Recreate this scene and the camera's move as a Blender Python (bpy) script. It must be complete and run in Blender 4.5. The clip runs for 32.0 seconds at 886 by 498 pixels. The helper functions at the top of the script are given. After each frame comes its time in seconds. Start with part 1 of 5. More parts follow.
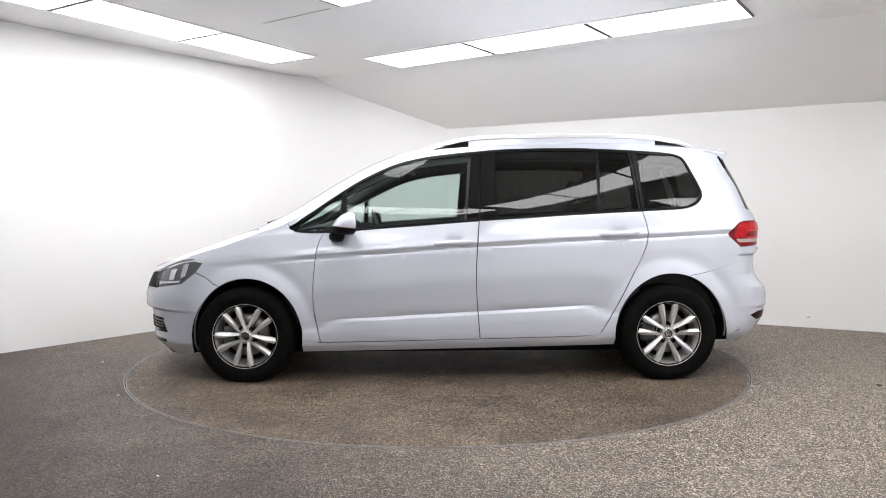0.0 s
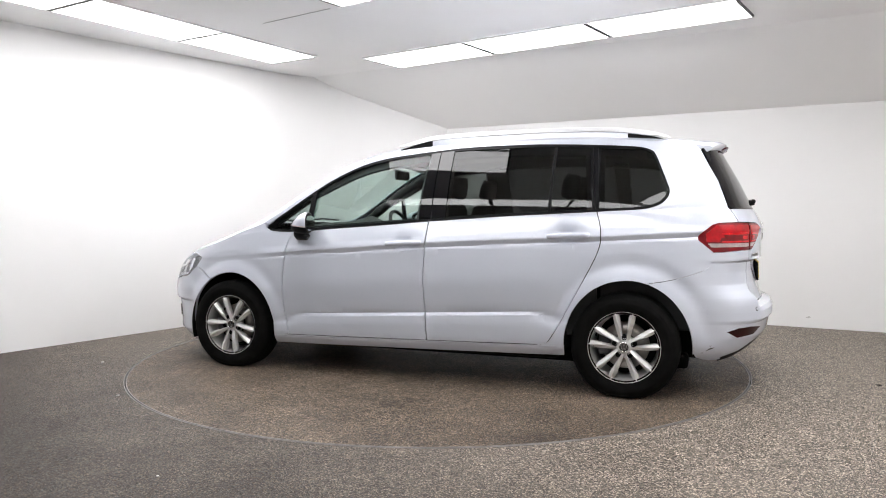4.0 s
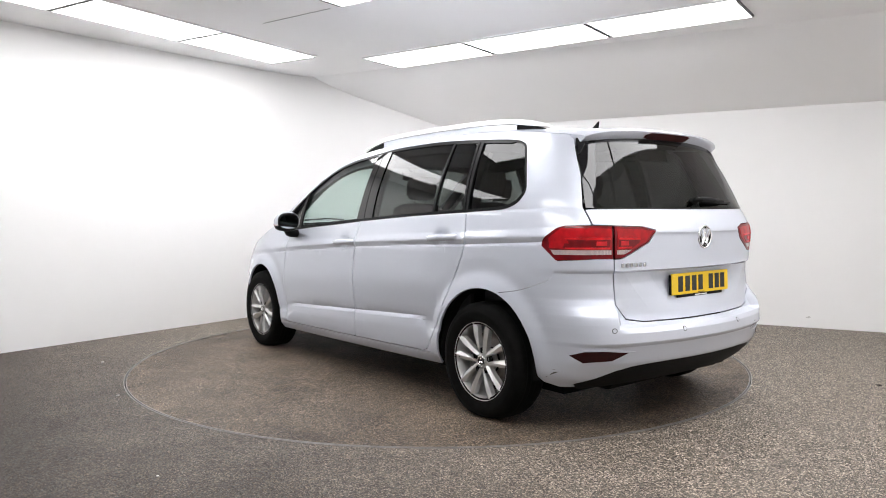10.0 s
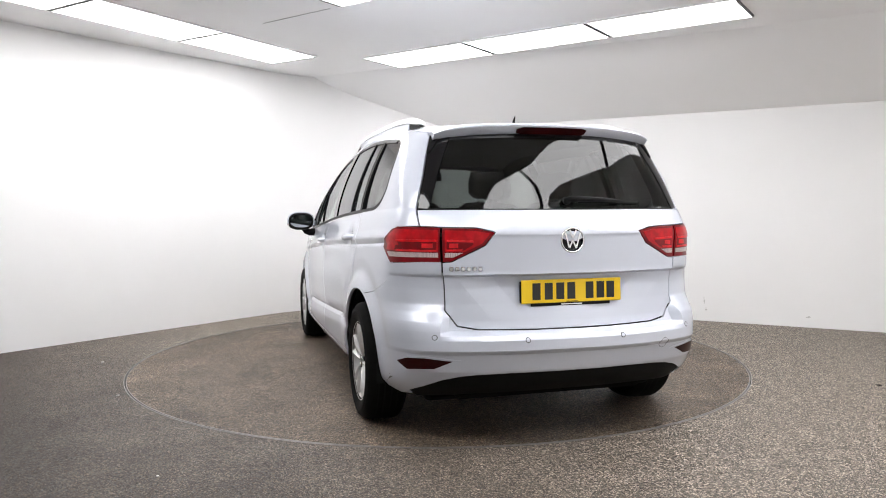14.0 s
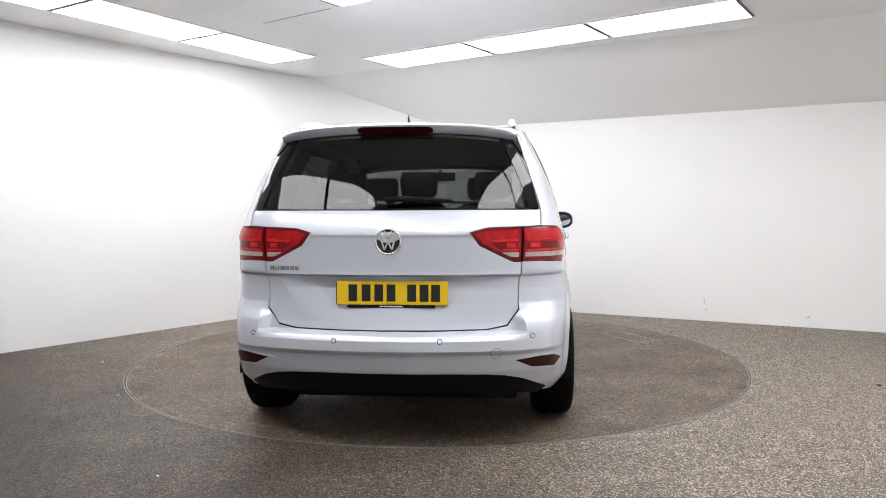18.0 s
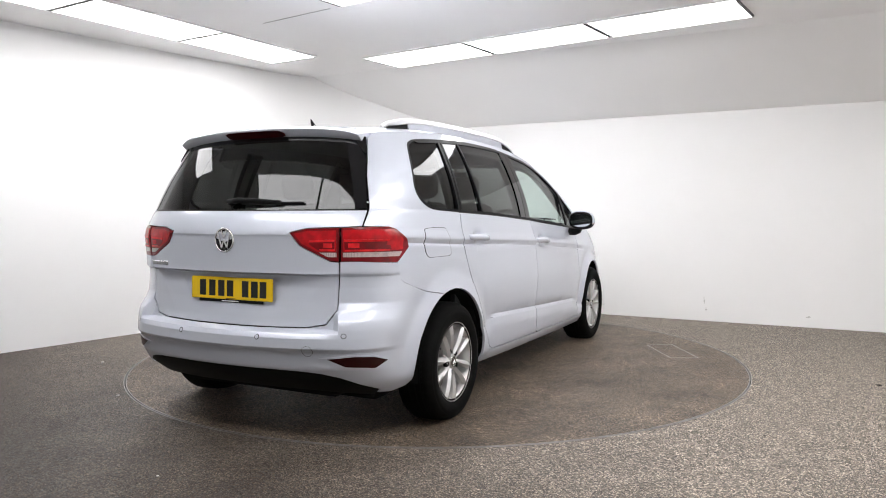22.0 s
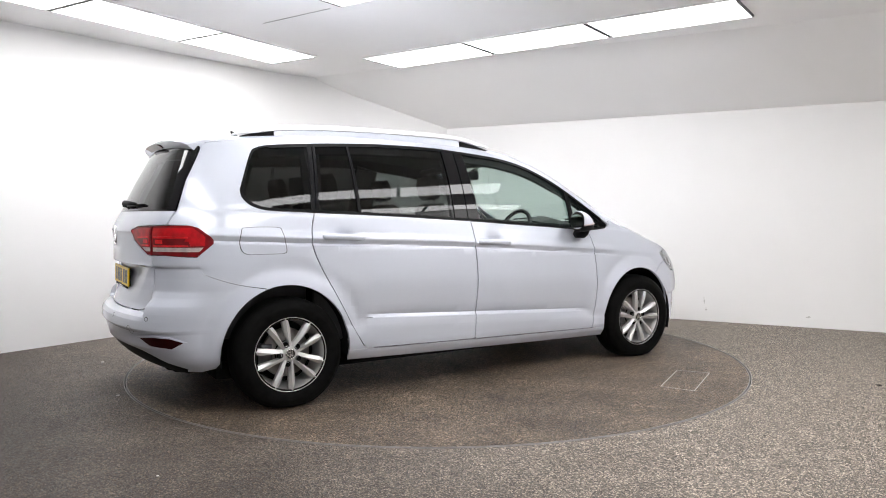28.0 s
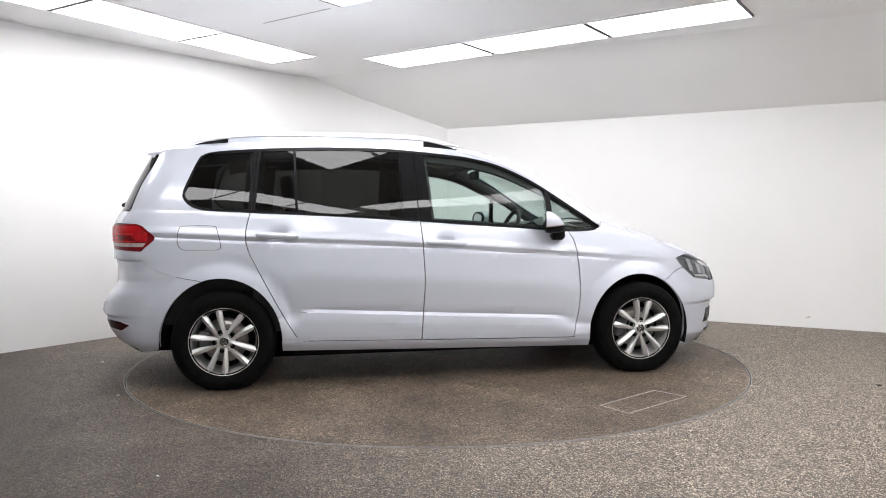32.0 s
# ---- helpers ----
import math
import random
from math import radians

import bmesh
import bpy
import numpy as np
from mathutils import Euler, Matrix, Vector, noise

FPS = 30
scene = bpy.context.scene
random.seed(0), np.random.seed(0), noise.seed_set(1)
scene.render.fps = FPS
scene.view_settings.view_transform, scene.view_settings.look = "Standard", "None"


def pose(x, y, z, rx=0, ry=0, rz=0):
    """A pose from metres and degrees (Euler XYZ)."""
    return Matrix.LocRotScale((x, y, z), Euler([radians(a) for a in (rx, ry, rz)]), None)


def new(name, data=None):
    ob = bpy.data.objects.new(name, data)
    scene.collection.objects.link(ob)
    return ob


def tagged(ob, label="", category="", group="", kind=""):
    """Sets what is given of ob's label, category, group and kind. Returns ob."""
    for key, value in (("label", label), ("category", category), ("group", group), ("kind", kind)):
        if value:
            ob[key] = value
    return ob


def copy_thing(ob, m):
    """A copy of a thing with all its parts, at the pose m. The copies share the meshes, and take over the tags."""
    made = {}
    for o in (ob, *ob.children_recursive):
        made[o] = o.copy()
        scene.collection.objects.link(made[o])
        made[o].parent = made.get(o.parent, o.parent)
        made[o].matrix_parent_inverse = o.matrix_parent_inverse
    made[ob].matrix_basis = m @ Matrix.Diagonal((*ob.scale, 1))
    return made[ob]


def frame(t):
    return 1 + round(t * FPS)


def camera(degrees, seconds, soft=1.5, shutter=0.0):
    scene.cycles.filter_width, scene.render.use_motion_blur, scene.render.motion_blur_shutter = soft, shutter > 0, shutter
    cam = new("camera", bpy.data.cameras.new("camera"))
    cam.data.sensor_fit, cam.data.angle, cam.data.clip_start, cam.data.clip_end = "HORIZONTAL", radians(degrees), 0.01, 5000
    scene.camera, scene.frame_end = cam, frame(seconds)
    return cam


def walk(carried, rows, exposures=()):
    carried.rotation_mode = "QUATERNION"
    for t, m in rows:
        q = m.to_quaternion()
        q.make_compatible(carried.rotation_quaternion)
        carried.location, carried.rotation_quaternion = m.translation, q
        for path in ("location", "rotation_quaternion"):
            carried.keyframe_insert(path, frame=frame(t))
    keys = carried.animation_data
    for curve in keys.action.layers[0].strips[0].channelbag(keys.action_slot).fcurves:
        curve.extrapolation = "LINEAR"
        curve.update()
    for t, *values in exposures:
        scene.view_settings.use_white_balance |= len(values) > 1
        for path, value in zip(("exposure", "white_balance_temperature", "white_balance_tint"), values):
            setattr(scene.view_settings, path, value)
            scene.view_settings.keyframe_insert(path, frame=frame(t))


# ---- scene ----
# The camera stands still on a tripod, 1.13 m above the floor; the turntable's axis is the origin.
cam = camera(62.35, 32.0, soft=1.0)
EYE = Vector((0.0, -5.676, 1.125))
CAM_POSE = Matrix.Translation(EYE) @ pose(0, 0, 0, 90 - 2.989, 0, 0.380 * -1) @ pose(0, 0, 0, 0, 0, -0.214)
walk(cam, [(0.0, CAM_POSE), (32.0, CAM_POSE)])

# ---- world and light ----
world = bpy.data.worlds.new("world")
world.use_nodes = True
scene.world = world
world.node_tree.nodes["Background"].inputs[0].default_value = (0.6, 0.65, 0.7, 1)
world.node_tree.nodes["Background"].inputs[1].default_value = 0.05
PANEL_POWER = 9.3
scene.view_settings.exposure = 0.0


# ---- materials ----
def material(name, base=(0.8, 0.8, 0.8), rough=0.5, metal=0.0, coat=0.0, ior=1.5, spec=0.5):
    m = bpy.data.materials.new(name)
    m.use_nodes = True
    b = m.node_tree.nodes["Principled BSDF"]
    b.inputs["Base Color"].default_value = (*base, 1)
    b.inputs["Roughness"].default_value = rough
    b.inputs["Metallic"].default_value = metal
    b.inputs["Coat Weight"].default_value = coat
    b.inputs["Coat Roughness"].default_value = 0.03
    b.inputs["IOR"].default_value = ior
    b.inputs["Specular IOR Level"].default_value = spec
    return m


class Nodes:
    """Short hand for adding nodes to a material."""

    def __init__(self, m):
        self.tree = m.node_tree
        self.bsdf = m.node_tree.nodes["Principled BSDF"]
        self.coords = self.add("ShaderNodeTexCoord").outputs["Object"]

    def add(self, kind, **values):
        n = self.tree.nodes.new(kind)
        for key, value in values.items():
            n.inputs[key.replace("_", " ")].default_value = value
        return n

    def link(self, a, b):
        self.tree.links.new(a, b)

    def noise(self, scale, detail=3.0, rough=0.55, source=None):
        n = self.add("ShaderNodeTexNoise", Scale=scale, Detail=detail, Roughness=rough)
        self.link(source or self.coords, n.inputs["Vector"])
        return n.outputs["Fac"]

    def ramp(self, fac, *stops):
        n = self.add("ShaderNodeValToRGB")
        el = n.color_ramp.elements
        while len(el) < len(stops):
            el.new(0.5)
        for e, (at, c) in zip(el, stops):
            e.position = at
            e.color = (*c, 1) if len(c) == 3 else c
        self.link(fac, n.inputs["Fac"])
        return n.outputs["Color"]

    def mix(self, fac, a, b, mode="MIX"):
        n = self.tree.nodes.new("ShaderNodeMix")
        n.data_type, n.blend_type = "RGBA", mode
        for value, port in ((fac, n.inputs[0]), (a, n.inputs[6]), (b, n.inputs[7])):
            if isinstance(value, bpy.types.NodeSocket):
                self.link(value, port)
            else:
                port.default_value = value if isinstance(value, float) else (*value, 1)
        return n.outputs[2]

    def bump(self, height, strength, distance):
        n = self.add("ShaderNodeBump", Strength=strength, Distance=distance)
        self.link(height, n.inputs["Height"])
        self.link(n.outputs["Normal"], self.bsdf.inputs["Normal"])

    def math(self, op, a, b):
        n = self.tree.nodes.new("ShaderNodeMath")
        n.operation = op
        for value, port in ((a, n.inputs[0]), (b, n.inputs[1])):
            if isinstance(value, bpy.types.NodeSocket):
                self.link(value, port)
            else:
                port.default_value = value
        return n.outputs[0]


def wall_paint(name, base, stain=0.03):
    m = material(name, base, 0.6)
    n = Nodes(m)
    big = n.noise(0.9, 4.0)
    dark = tuple(c * (1 - stain) for c in base)
    n.link(n.ramp(big, (0.35, dark), (0.65, base)), n.bsdf.inputs["Base Color"])
    n.bump(n.noise(140.0, 2.0), 0.08, 0.002)
    return m


def speckled(name, clean, worn, slope, worn_from, worn_to, spread):
    """Sealed stone-chip flooring: dark and pale grains; brown tyre dirt lies thick on the cars' way in."""
    m = material(name, (0.15, 0.14, 0.13), 0.62)
    n = Nodes(m)
    v = n.add("ShaderNodeTexVoronoi", Scale=215.0)
    n.link(n.coords, v.inputs["Vector"])
    pick = n.add("ShaderNodeSeparateColor")
    n.link(v.outputs["Color"], pick.inputs["Color"])
    grain = n.ramp(pick.outputs[0], (0.0, (0.004, 0.004, 0.004)), (0.30, (0.040, 0.039, 0.038)), (0.64, (0.16, 0.156, 0.150)), (0.86, (0.40, 0.388, 0.370)), (1.0, (1.0, 0.985, 0.96)))
    tint = n.mix(n.math("MULTIPLY", pick.outputs[1], 0.30), grain, (0.19, 0.135, 0.095))
    tint = n.mix(n.math("MULTIPLY", pick.outputs[2], 0.25), tint, (0.10, 0.125, 0.15))
    chips = n.add("ShaderNodeTexVoronoi", Scale=140.0)
    n.link(n.coords, chips.inputs["Vector"])
    chip = n.add("ShaderNodeSeparateColor")
    n.link(chips.outputs["Color"], chip.inputs["Color"])
    tint = n.mix(n.ramp(chip.outputs[0], (0.90, (0.0, 0.0, 0.0)), (0.96, (0.8, 0.8, 0.8))), tint, (0.62, 0.61, 0.60))
    tint = n.mix(n.ramp(chip.outputs[1], (0.88, (0.0, 0.0, 0.0)), (0.94, (0.8, 0.8, 0.8))), tint, (0.012, 0.011, 0.010))
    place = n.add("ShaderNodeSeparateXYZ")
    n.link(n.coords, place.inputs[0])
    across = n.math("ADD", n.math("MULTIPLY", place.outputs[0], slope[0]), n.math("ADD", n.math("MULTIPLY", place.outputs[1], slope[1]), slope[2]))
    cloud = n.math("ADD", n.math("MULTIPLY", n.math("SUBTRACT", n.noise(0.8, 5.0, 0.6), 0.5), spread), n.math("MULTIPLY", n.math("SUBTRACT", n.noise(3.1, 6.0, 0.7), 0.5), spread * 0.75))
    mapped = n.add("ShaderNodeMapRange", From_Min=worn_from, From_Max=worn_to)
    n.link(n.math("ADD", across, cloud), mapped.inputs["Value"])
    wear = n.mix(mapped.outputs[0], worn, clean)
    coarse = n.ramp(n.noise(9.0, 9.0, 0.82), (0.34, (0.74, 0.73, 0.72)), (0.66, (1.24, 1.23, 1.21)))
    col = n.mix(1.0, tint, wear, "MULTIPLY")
    n.link(n.mix(1.0, col, coarse, "MULTIPLY"), n.bsdf.inputs["Base Color"])
    n.link(n.ramp(pick.outputs[2], (0.0, (0.35, 0.35, 0.35)), (1.0, (0.8, 0.8, 0.8))), n.bsdf.inputs["Roughness"])
    n.bump(v.outputs["Distance"], 0.6, 0.003)
    return m


def glowing(name, colour, power):
    m = material(name, (0.9, 0.9, 0.9), 0.4)
    b = m.node_tree.nodes["Principled BSDF"]
    b.inputs["Emission Color"].default_value = (*colour, 1)
    b.inputs["Emission Strength"].default_value = power
    return m


WALL = wall_paint("white wall paint", (0.88, 0.875, 0.87))
BACKWALL = wall_paint("unseen wall grey", (0.46, 0.46, 0.462))
CEIL = wall_paint("white ceiling paint", (0.945, 0.94, 0.935), 0.02)
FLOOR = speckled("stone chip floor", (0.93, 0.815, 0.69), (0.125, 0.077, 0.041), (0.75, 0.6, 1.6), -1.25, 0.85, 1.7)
TABLE = speckled("stone chip turntable", (0.90, 0.72, 0.54), (0.225, 0.160, 0.104), (0.0, 0.0, 0.0), -1.0, 1.0, 3.6)
STEEL = material("worn steel edge", (0.36, 0.35, 0.34), 0.5, 0.8)
GAPDARK = material("dark gap", (0.012, 0.012, 0.012), 0.9)
LIGHT = glowing("light panel diffuser", (1.0, 0.992, 1.005), PANEL_POWER)
EDGING = material("grey metal edging", (0.13, 0.128, 0.125), 0.6)


# ---- mesh helpers ----
def mesh_of(name, verts, faces, mat, smooth=False):
    me = bpy.data.meshes.new(name)
    me.from_pydata([tuple(v) for v in verts], [], faces)
    me.materials.append(mat)
    me.validate()
    if smooth:
        me.shade_smooth()
    return me


def part(name, data, mat=None, parent=None, label=""):
    """Links a mesh or bmesh as one object under a thing."""
    if isinstance(data, bmesh.types.BMesh):
        me = bpy.data.meshes.new(name)
        data.to_mesh(me)
        data.free()
        data = me
    if mat and not data.materials:
        data.materials.append(mat)
    ob = new(name, data)
    ob.parent = parent
    if label:
        ob["label"] = label
    return ob


def box_bm(x0, x1, y0, y1, z0, z1, bevel=0.0, seg=2):
    bm = bmesh.new()
    bmesh.ops.create_cube(bm, size=1.0)
    for v in bm.verts:
        v.co = Vector((x0 if v.co.x < 0 else x1, y0 if v.co.y < 0 else y1, z0 if v.co.z < 0 else z1))
    if bevel:
        bmesh.ops.bevel(bm, geom=bm.edges[:], offset=bevel, segments=seg, profile=0.5, affect="EDGES")
    return bm


def prism(outline, z0, z1):
    """An upright slab with a plan outline, given counter-clockwise; z0 and z1 may be lists, one height a corner."""
    n = len(outline)
    lo = z0 if isinstance(z0, (list, tuple)) else [z0] * n
    hi = z1 if isinstance(z1, (list, tuple)) else [z1] * n
    verts = [(x, y, z) for (x, y), z in zip(outline, lo)] + [(x, y, z) for (x, y), z in zip(outline, hi)]
    faces = [tuple(range(n))[::-1], tuple(range(n, 2 * n))] + [(i, (i + 1) % n, n + (i + 1) % n, n + i) for i in range(n)]
    return verts, faces


def ring_mesh(r0, r1, z0, z1, count=160):
    verts, faces = [], []
    for i in range(count):
        c, s = math.cos(2 * math.pi * i / count), math.sin(2 * math.pi * i / count)
        verts += [(r0 * c, r0 * s, z0), (r1 * c, r1 * s, z0), (r1 * c, r1 * s, z1), (r0 * c, r0 * s, z1)]
    for i in range(count):
        a, b = 4 * i, 4 * ((i + 1) % count)
        faces += [(a + k, a + (k + 1) % 4, b + (k + 1) % 4, b + k) for k in range(4)]
    return verts, [f[::-1] for f in faces]


# ---- the room ----
H = 2.64            # flat ceiling
HR = 2.10           # top of the wall under the slope
RING = 2.248        # turntable radius
LEFT_A = Vector((-1.50, 2.772))      # where the long wall meets the short one
CORNER = Vector((0.114, 3.121))      # short wall to far wall
DL = Vector((-0.605, -0.796))        # along the long wall, away from the corner
DR = Vector((0.8746, -0.4849))       # along the far wall
LEFT_END = LEFT_A + DL * 7.0
RIGHT_END = CORNER + DR * 6.6
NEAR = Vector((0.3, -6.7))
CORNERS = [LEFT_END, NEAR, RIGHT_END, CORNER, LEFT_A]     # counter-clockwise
SLOPE_A = LEFT_A + DL * 0.02         # the slope leaves the flat ceiling here
SLOPE_DIR = Vector((0.8746, -0.4849))


def slab_wall(name, a, b, tops, thick=0.15, mat=None, label="smooth white painted studio wall, faintly scuffed"):
    d = (b - a).normalized()
    out = Vector((d.y, -d.x)) * thick
    verts, faces = prism([a, a + out, b + out, b], 0.0, [tops[0], tops[0], tops[1], tops[1]])
    return tagged(new(name, mesh_of(name, verts, [f[::-1] for f in faces], mat or WALL)), label, "wall", kind="structure")


ROUND_A, ROUND_B = LEFT_A + DL * 0.62, LEFT_A.lerp(CORNER, 0.42)
wall_long = slab_wall("wall_west", ROUND_A, LEFT_END, (H + 0.1, H + 0.1))
bend = [ROUND_A.lerp(LEFT_A, k / 20).lerp(LEFT_A.lerp(ROUND_B, k / 20), k / 20) for k in range(21)] + [CORNER]
verts, faces = [], []
for k, q in enumerate(bend):
    d = (bend[min(k + 1, 21)] - bend[max(k - 1, 0)]).normalized()
    back = q + Vector((-d.y, d.x)) * 0.15
    verts += [(*q, 0.0), (*q, H + 0.1), (*back, H + 0.1), (*back, 0.0)]
for k in range(21):
    faces += [(4 * k + j, 4 * k + 4 + j, 4 * k + 4 + (j + 1) % 4, 4 * k + (j + 1) % 4) for j in range(4)]
wall_short = new("wall_corner", mesh_of("wall_corner", verts, faces, WALL, True))
wall_short.data.set_sharp_from_angle(angle=radians(30))
tagged(wall_short, "smooth white wall curving round the studio's corner", "wall", kind="structure")
wall_far = slab_wall("wall_north", RIGHT_END, CORNER, (H + 0.1, H + 0.1))
# Unseen behind the camera; its grey is set to tone fill light and reflections.
wall_back = slab_wall("wall_south", LEFT_END, NEAR, (H + 0.1, H + 0.1), mat=BACKWALL, label="plain grey unseen wall closing the studio")
wall_side = slab_wall("wall_east", NEAR, RIGHT_END, (H + 0.1, H + 0.1))

# floor round the turntable pit, and the pit's bottom
verts, faces = [], []
N = 180
for i in range(N):
    a = 2 * math.pi * i / N
    d = Vector((math.cos(a), math.sin(a)))
    for r in (RING + 0.012, 3.2, 14.0):
        verts.append((*(d * r), 0.0))
for i in range(N):
    j = (i + 1) % N
    for k in range(2):
        faces.append((3 * i + k, 3 * i + k + 1, 3 * j + k + 1, 3 * j + k))
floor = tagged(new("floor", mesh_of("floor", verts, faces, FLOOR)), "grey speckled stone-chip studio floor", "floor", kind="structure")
verts, faces = ring_mesh(RING - 0.3, RING + 0.2, -0.10, -0.04)
tagged(new("turntable_pit", mesh_of("turntable_pit", verts, faces, GAPDARK)), "dark gap round the turntable", "gap", kind="structure")
verts, faces = ring_mesh(RING + 0.007, RING + 0.0125, -0.05, 0.002)
tagged(new("floor_edging", mesh_of("floor_edging", verts, faces, STEEL)), "thin worn steel edging round the turntable", "edging", kind="structure")

# ceiling: a flat part, and a plane that slopes down to the far wall
flat = [LEFT_END - Vector((0.3, 0)), NEAR + Vector((0, -0.3)), RIGHT_END + Vector((0.6, -0.3)), SLOPE_A + SLOPE_DIR * 7.6, SLOPE_A, SLOPE_A + Vector((-0.2, 0.1))]
verts, faces = prism(flat, H, H + 0.12)
tagged(new("ceiling", mesh_of("ceiling", verts, faces, CEIL)), "smooth white flat ceiling with recessed light panels", "ceiling", kind="structure")
a, b = SLOPE_A + SLOPE_DIR * -0.3, SLOPE_A + SLOPE_DIR * 9.0
c, d = RIGHT_END + DR * 0.5, CORNER - DR * 2.2
verts = [(*a, H), (*b, H), (*c, HR), (*d, HR), (*a, H + 0.1), (*b, H + 0.1), (*c, HR + 0.1), (*d, HR + 0.1)]
faces = [(0, 1, 2, 3), (7, 6, 5, 4), (0, 4, 5, 1), (1, 5, 6, 2), (2, 6, 7, 3), (3, 7, 4, 0)]
tagged(new("ceiling_slope", mesh_of("ceiling_slope", verts, faces, CEIL)), "white ceiling sloping down to the far wall", "ceiling", kind="structure")


def light_panel():
    thing = new("ceiling_light")
    part("diffuser", box_bm(-0.565, 0.565, -0.281, 0.281, -0.012, -0.006, 0.001, 1), LIGHT, thing, "glowing white diffuser")
    for x0, x1, y0, y1, mat in ((-0.582, 0.582, 0.281, 0.295, CEIL), (-0.582, 0.582, -0.295, -0.281, CEIL), (-0.582, -0.565, -0.281, 0.281, EDGING), (0.565, 0.582, -0.281, 0.281, EDGING)):
        part("frame", box_bm(x0, x1, y0, y1, -0.016, 0.0), mat, thing)
    return tagged(thing, "rectangular white light panel, lit, in the ceiling", "ceiling light", "ceiling light panels")


UX, UY = Vector((0.819, -0.574)), Vector((0.574, 0.819))     # along and across the far strip
LX, LY = Vector((0.528, 0.849)), Vector((-0.849, 0.528))     # along and across the long wall's strip
panel = light_panel()
panel_spots = []
base_r = Vector((-0.748, 1.628))
base_l = Vector((-1.4146, 1.7178))
for i in range(3):
    panel_spots.append((base_r + UX * (0.588 + 1.172 * i) + UY * 0.3, UX))
    panel_spots.append((base_l - LX * (0.586 + 1.168 * i) + LY * 0.005, LX))
    panel_spots.append((UX * (-0.10 + 1.175 * i) - UY * 3.40, UX))
    panel_spots.append((UX * 2.70 + UY * (0.05 - 1.175 * i), UY))
for i in range(2):
    panel_spots.append((UX * 0.115 - UY * (0.86 + 0.6 * i), UX))
    # Unseen extra panels, added to brighten the right wall, ceiling and car.
    panel_spots.append((UX * 4.25 + UY * (0.55 - 1.175 * i), UY))
for i, (at, way) in enumerate(panel_spots):
    m = pose(at.x, at.y, H - 0.002, 0, 0, math.degrees(math.atan2(way.y, way.x)))
    if i == 0:
        panel.matrix_basis = m
    else:
        copy_thing(panel, m)


# ceiling joint, wall scuffs, grit on the floor
JOINT = material("dark joint line", (0.16, 0.155, 0.15), 0.8)
SCUFF = material("grey scuff", (0.60, 0.59, 0.575), 0.8)
HATCH = material("worn pale edge", (0.40, 0.39, 0.375), 0.6)
GRIT = material("pale grit", (0.75, 0.74, 0.72), 0.7)
a, b = Vector((-1.40, 0.32)), Vector((-0.80, -0.11))
w = Vector((b.y - a.y, a.x - b.x)).normalized() * 0.0022
verts, faces = prism([a - w, b - w, b + w, a + w], H - 0.0030, H - 0.0005)
tagged(new("ceiling_joint", mesh_of("ceiling_joint", verts, faces, JOINT)), "thin dark open joint in the ceiling boards", "joint", kind="structure")
for i, (k, z, wide, high) in enumerate(((1.55, 0.20, 0.012, 0.020), (1.30, 0.16, 0.05, 0.008), (2.95, 0.21, 0.010, 0.045), (2.97, 0.12, 0.012, 0.018), (3.9, 0.10, 0.03, 0.012), (1.9, 0.11, 0.04, 0.006))):
    c = CORNER + DR * k + Vector((DR.y, -DR.x)) * 0.001
    bm = bmesh.new()
    vs = [bm.verts.new((*(c + DR * (wide * math.cos(q) * (0.6 + 0.4 * math.sin(3 * q + i)))), z + high * math.sin(q) * (0.6 + 0.4 * math.cos(2 * q + i)))) for q in np.linspace(0, 2 * math.pi, 13)[:-1]]
    bm.faces.new(vs)
    made = bmesh.ops.extrude_face_region(bm, geom=bm.faces[:])
    bmesh.ops.translate(bm, verts=[g for g in made["geom"] if isinstance(g, bmesh.types.BMVert)], vec=(DR.y * 0.0015, -DR.x * 0.0015, 0))
    me = bpy.data.meshes.new("wall_scuff")
    bm.to_mesh(me)
    bm.free()
    me.materials.append(SCUFF)
    tagged(new("wall_scuff", me), "small grey scuff on the white wall", "scuff", kind="structure")
for i, (x, y, r, mat) in enumerate(((2.81, -1.07, 0.014, GAPDARK), (-2.52, -0.22, 0.009, GRIT), (-1.97, -1.22, 0.008, GRIT), (1.62, -2.1, 0.006, GAPDARK), (-1.2, -2.6, 0.005, GRIT), (2.3, 0.6, 0.007, GAPDARK), (2.0, 1.0, 0.006, GAPDARK), (2.7, 0.2, 0.006, GAPDARK))):
    bm = bmesh.new()
    bmesh.ops.create_icosphere(bm, subdivisions=1, radius=r)
    for v in bm.verts:
        v.co = Vector((v.co.x * 1.5, v.co.y, max(-0.25 * r, v.co.z * 0.4))) * (0.8 + 0.4 * random.random())
    me = bpy.data.meshes.new("floor_crumb")
    bm.to_mesh(me)
    bm.free()
    me.materials.append(mat)
    ob = new("floor_crumb", me)
    ob.location = (x, y, r * 0.2)
    tagged(ob, "small crumb of dirt lying on the floor", "crumb", "crumbs on the floor")


# ---- the car's outer skin ----
# Car space: x forward, y to the car's left, z up, origin on the ground between the axles.
def smooth_curve(pts, count=6):
    """A rounded line through points (Catmull-Rom)."""
    p = [np.array(q, float) for q in pts]
    p = [2 * p[0] - p[1]] + p + [2 * p[-1] - p[-2]]
    out = []
    for i in range(1, len(p) - 2):
        for k in range(count):
            s = k / count
            a, b, c, d = p[i - 1:i + 3]
            out.append(0.5 * (2 * b + (c - a) * s + (2 * a - 5 * b + 4 * c - d) * s * s + (3 * b - a - 3 * c + d) * s ** 3))
    out.append(p[-2])
    return [tuple(q) for q in out]


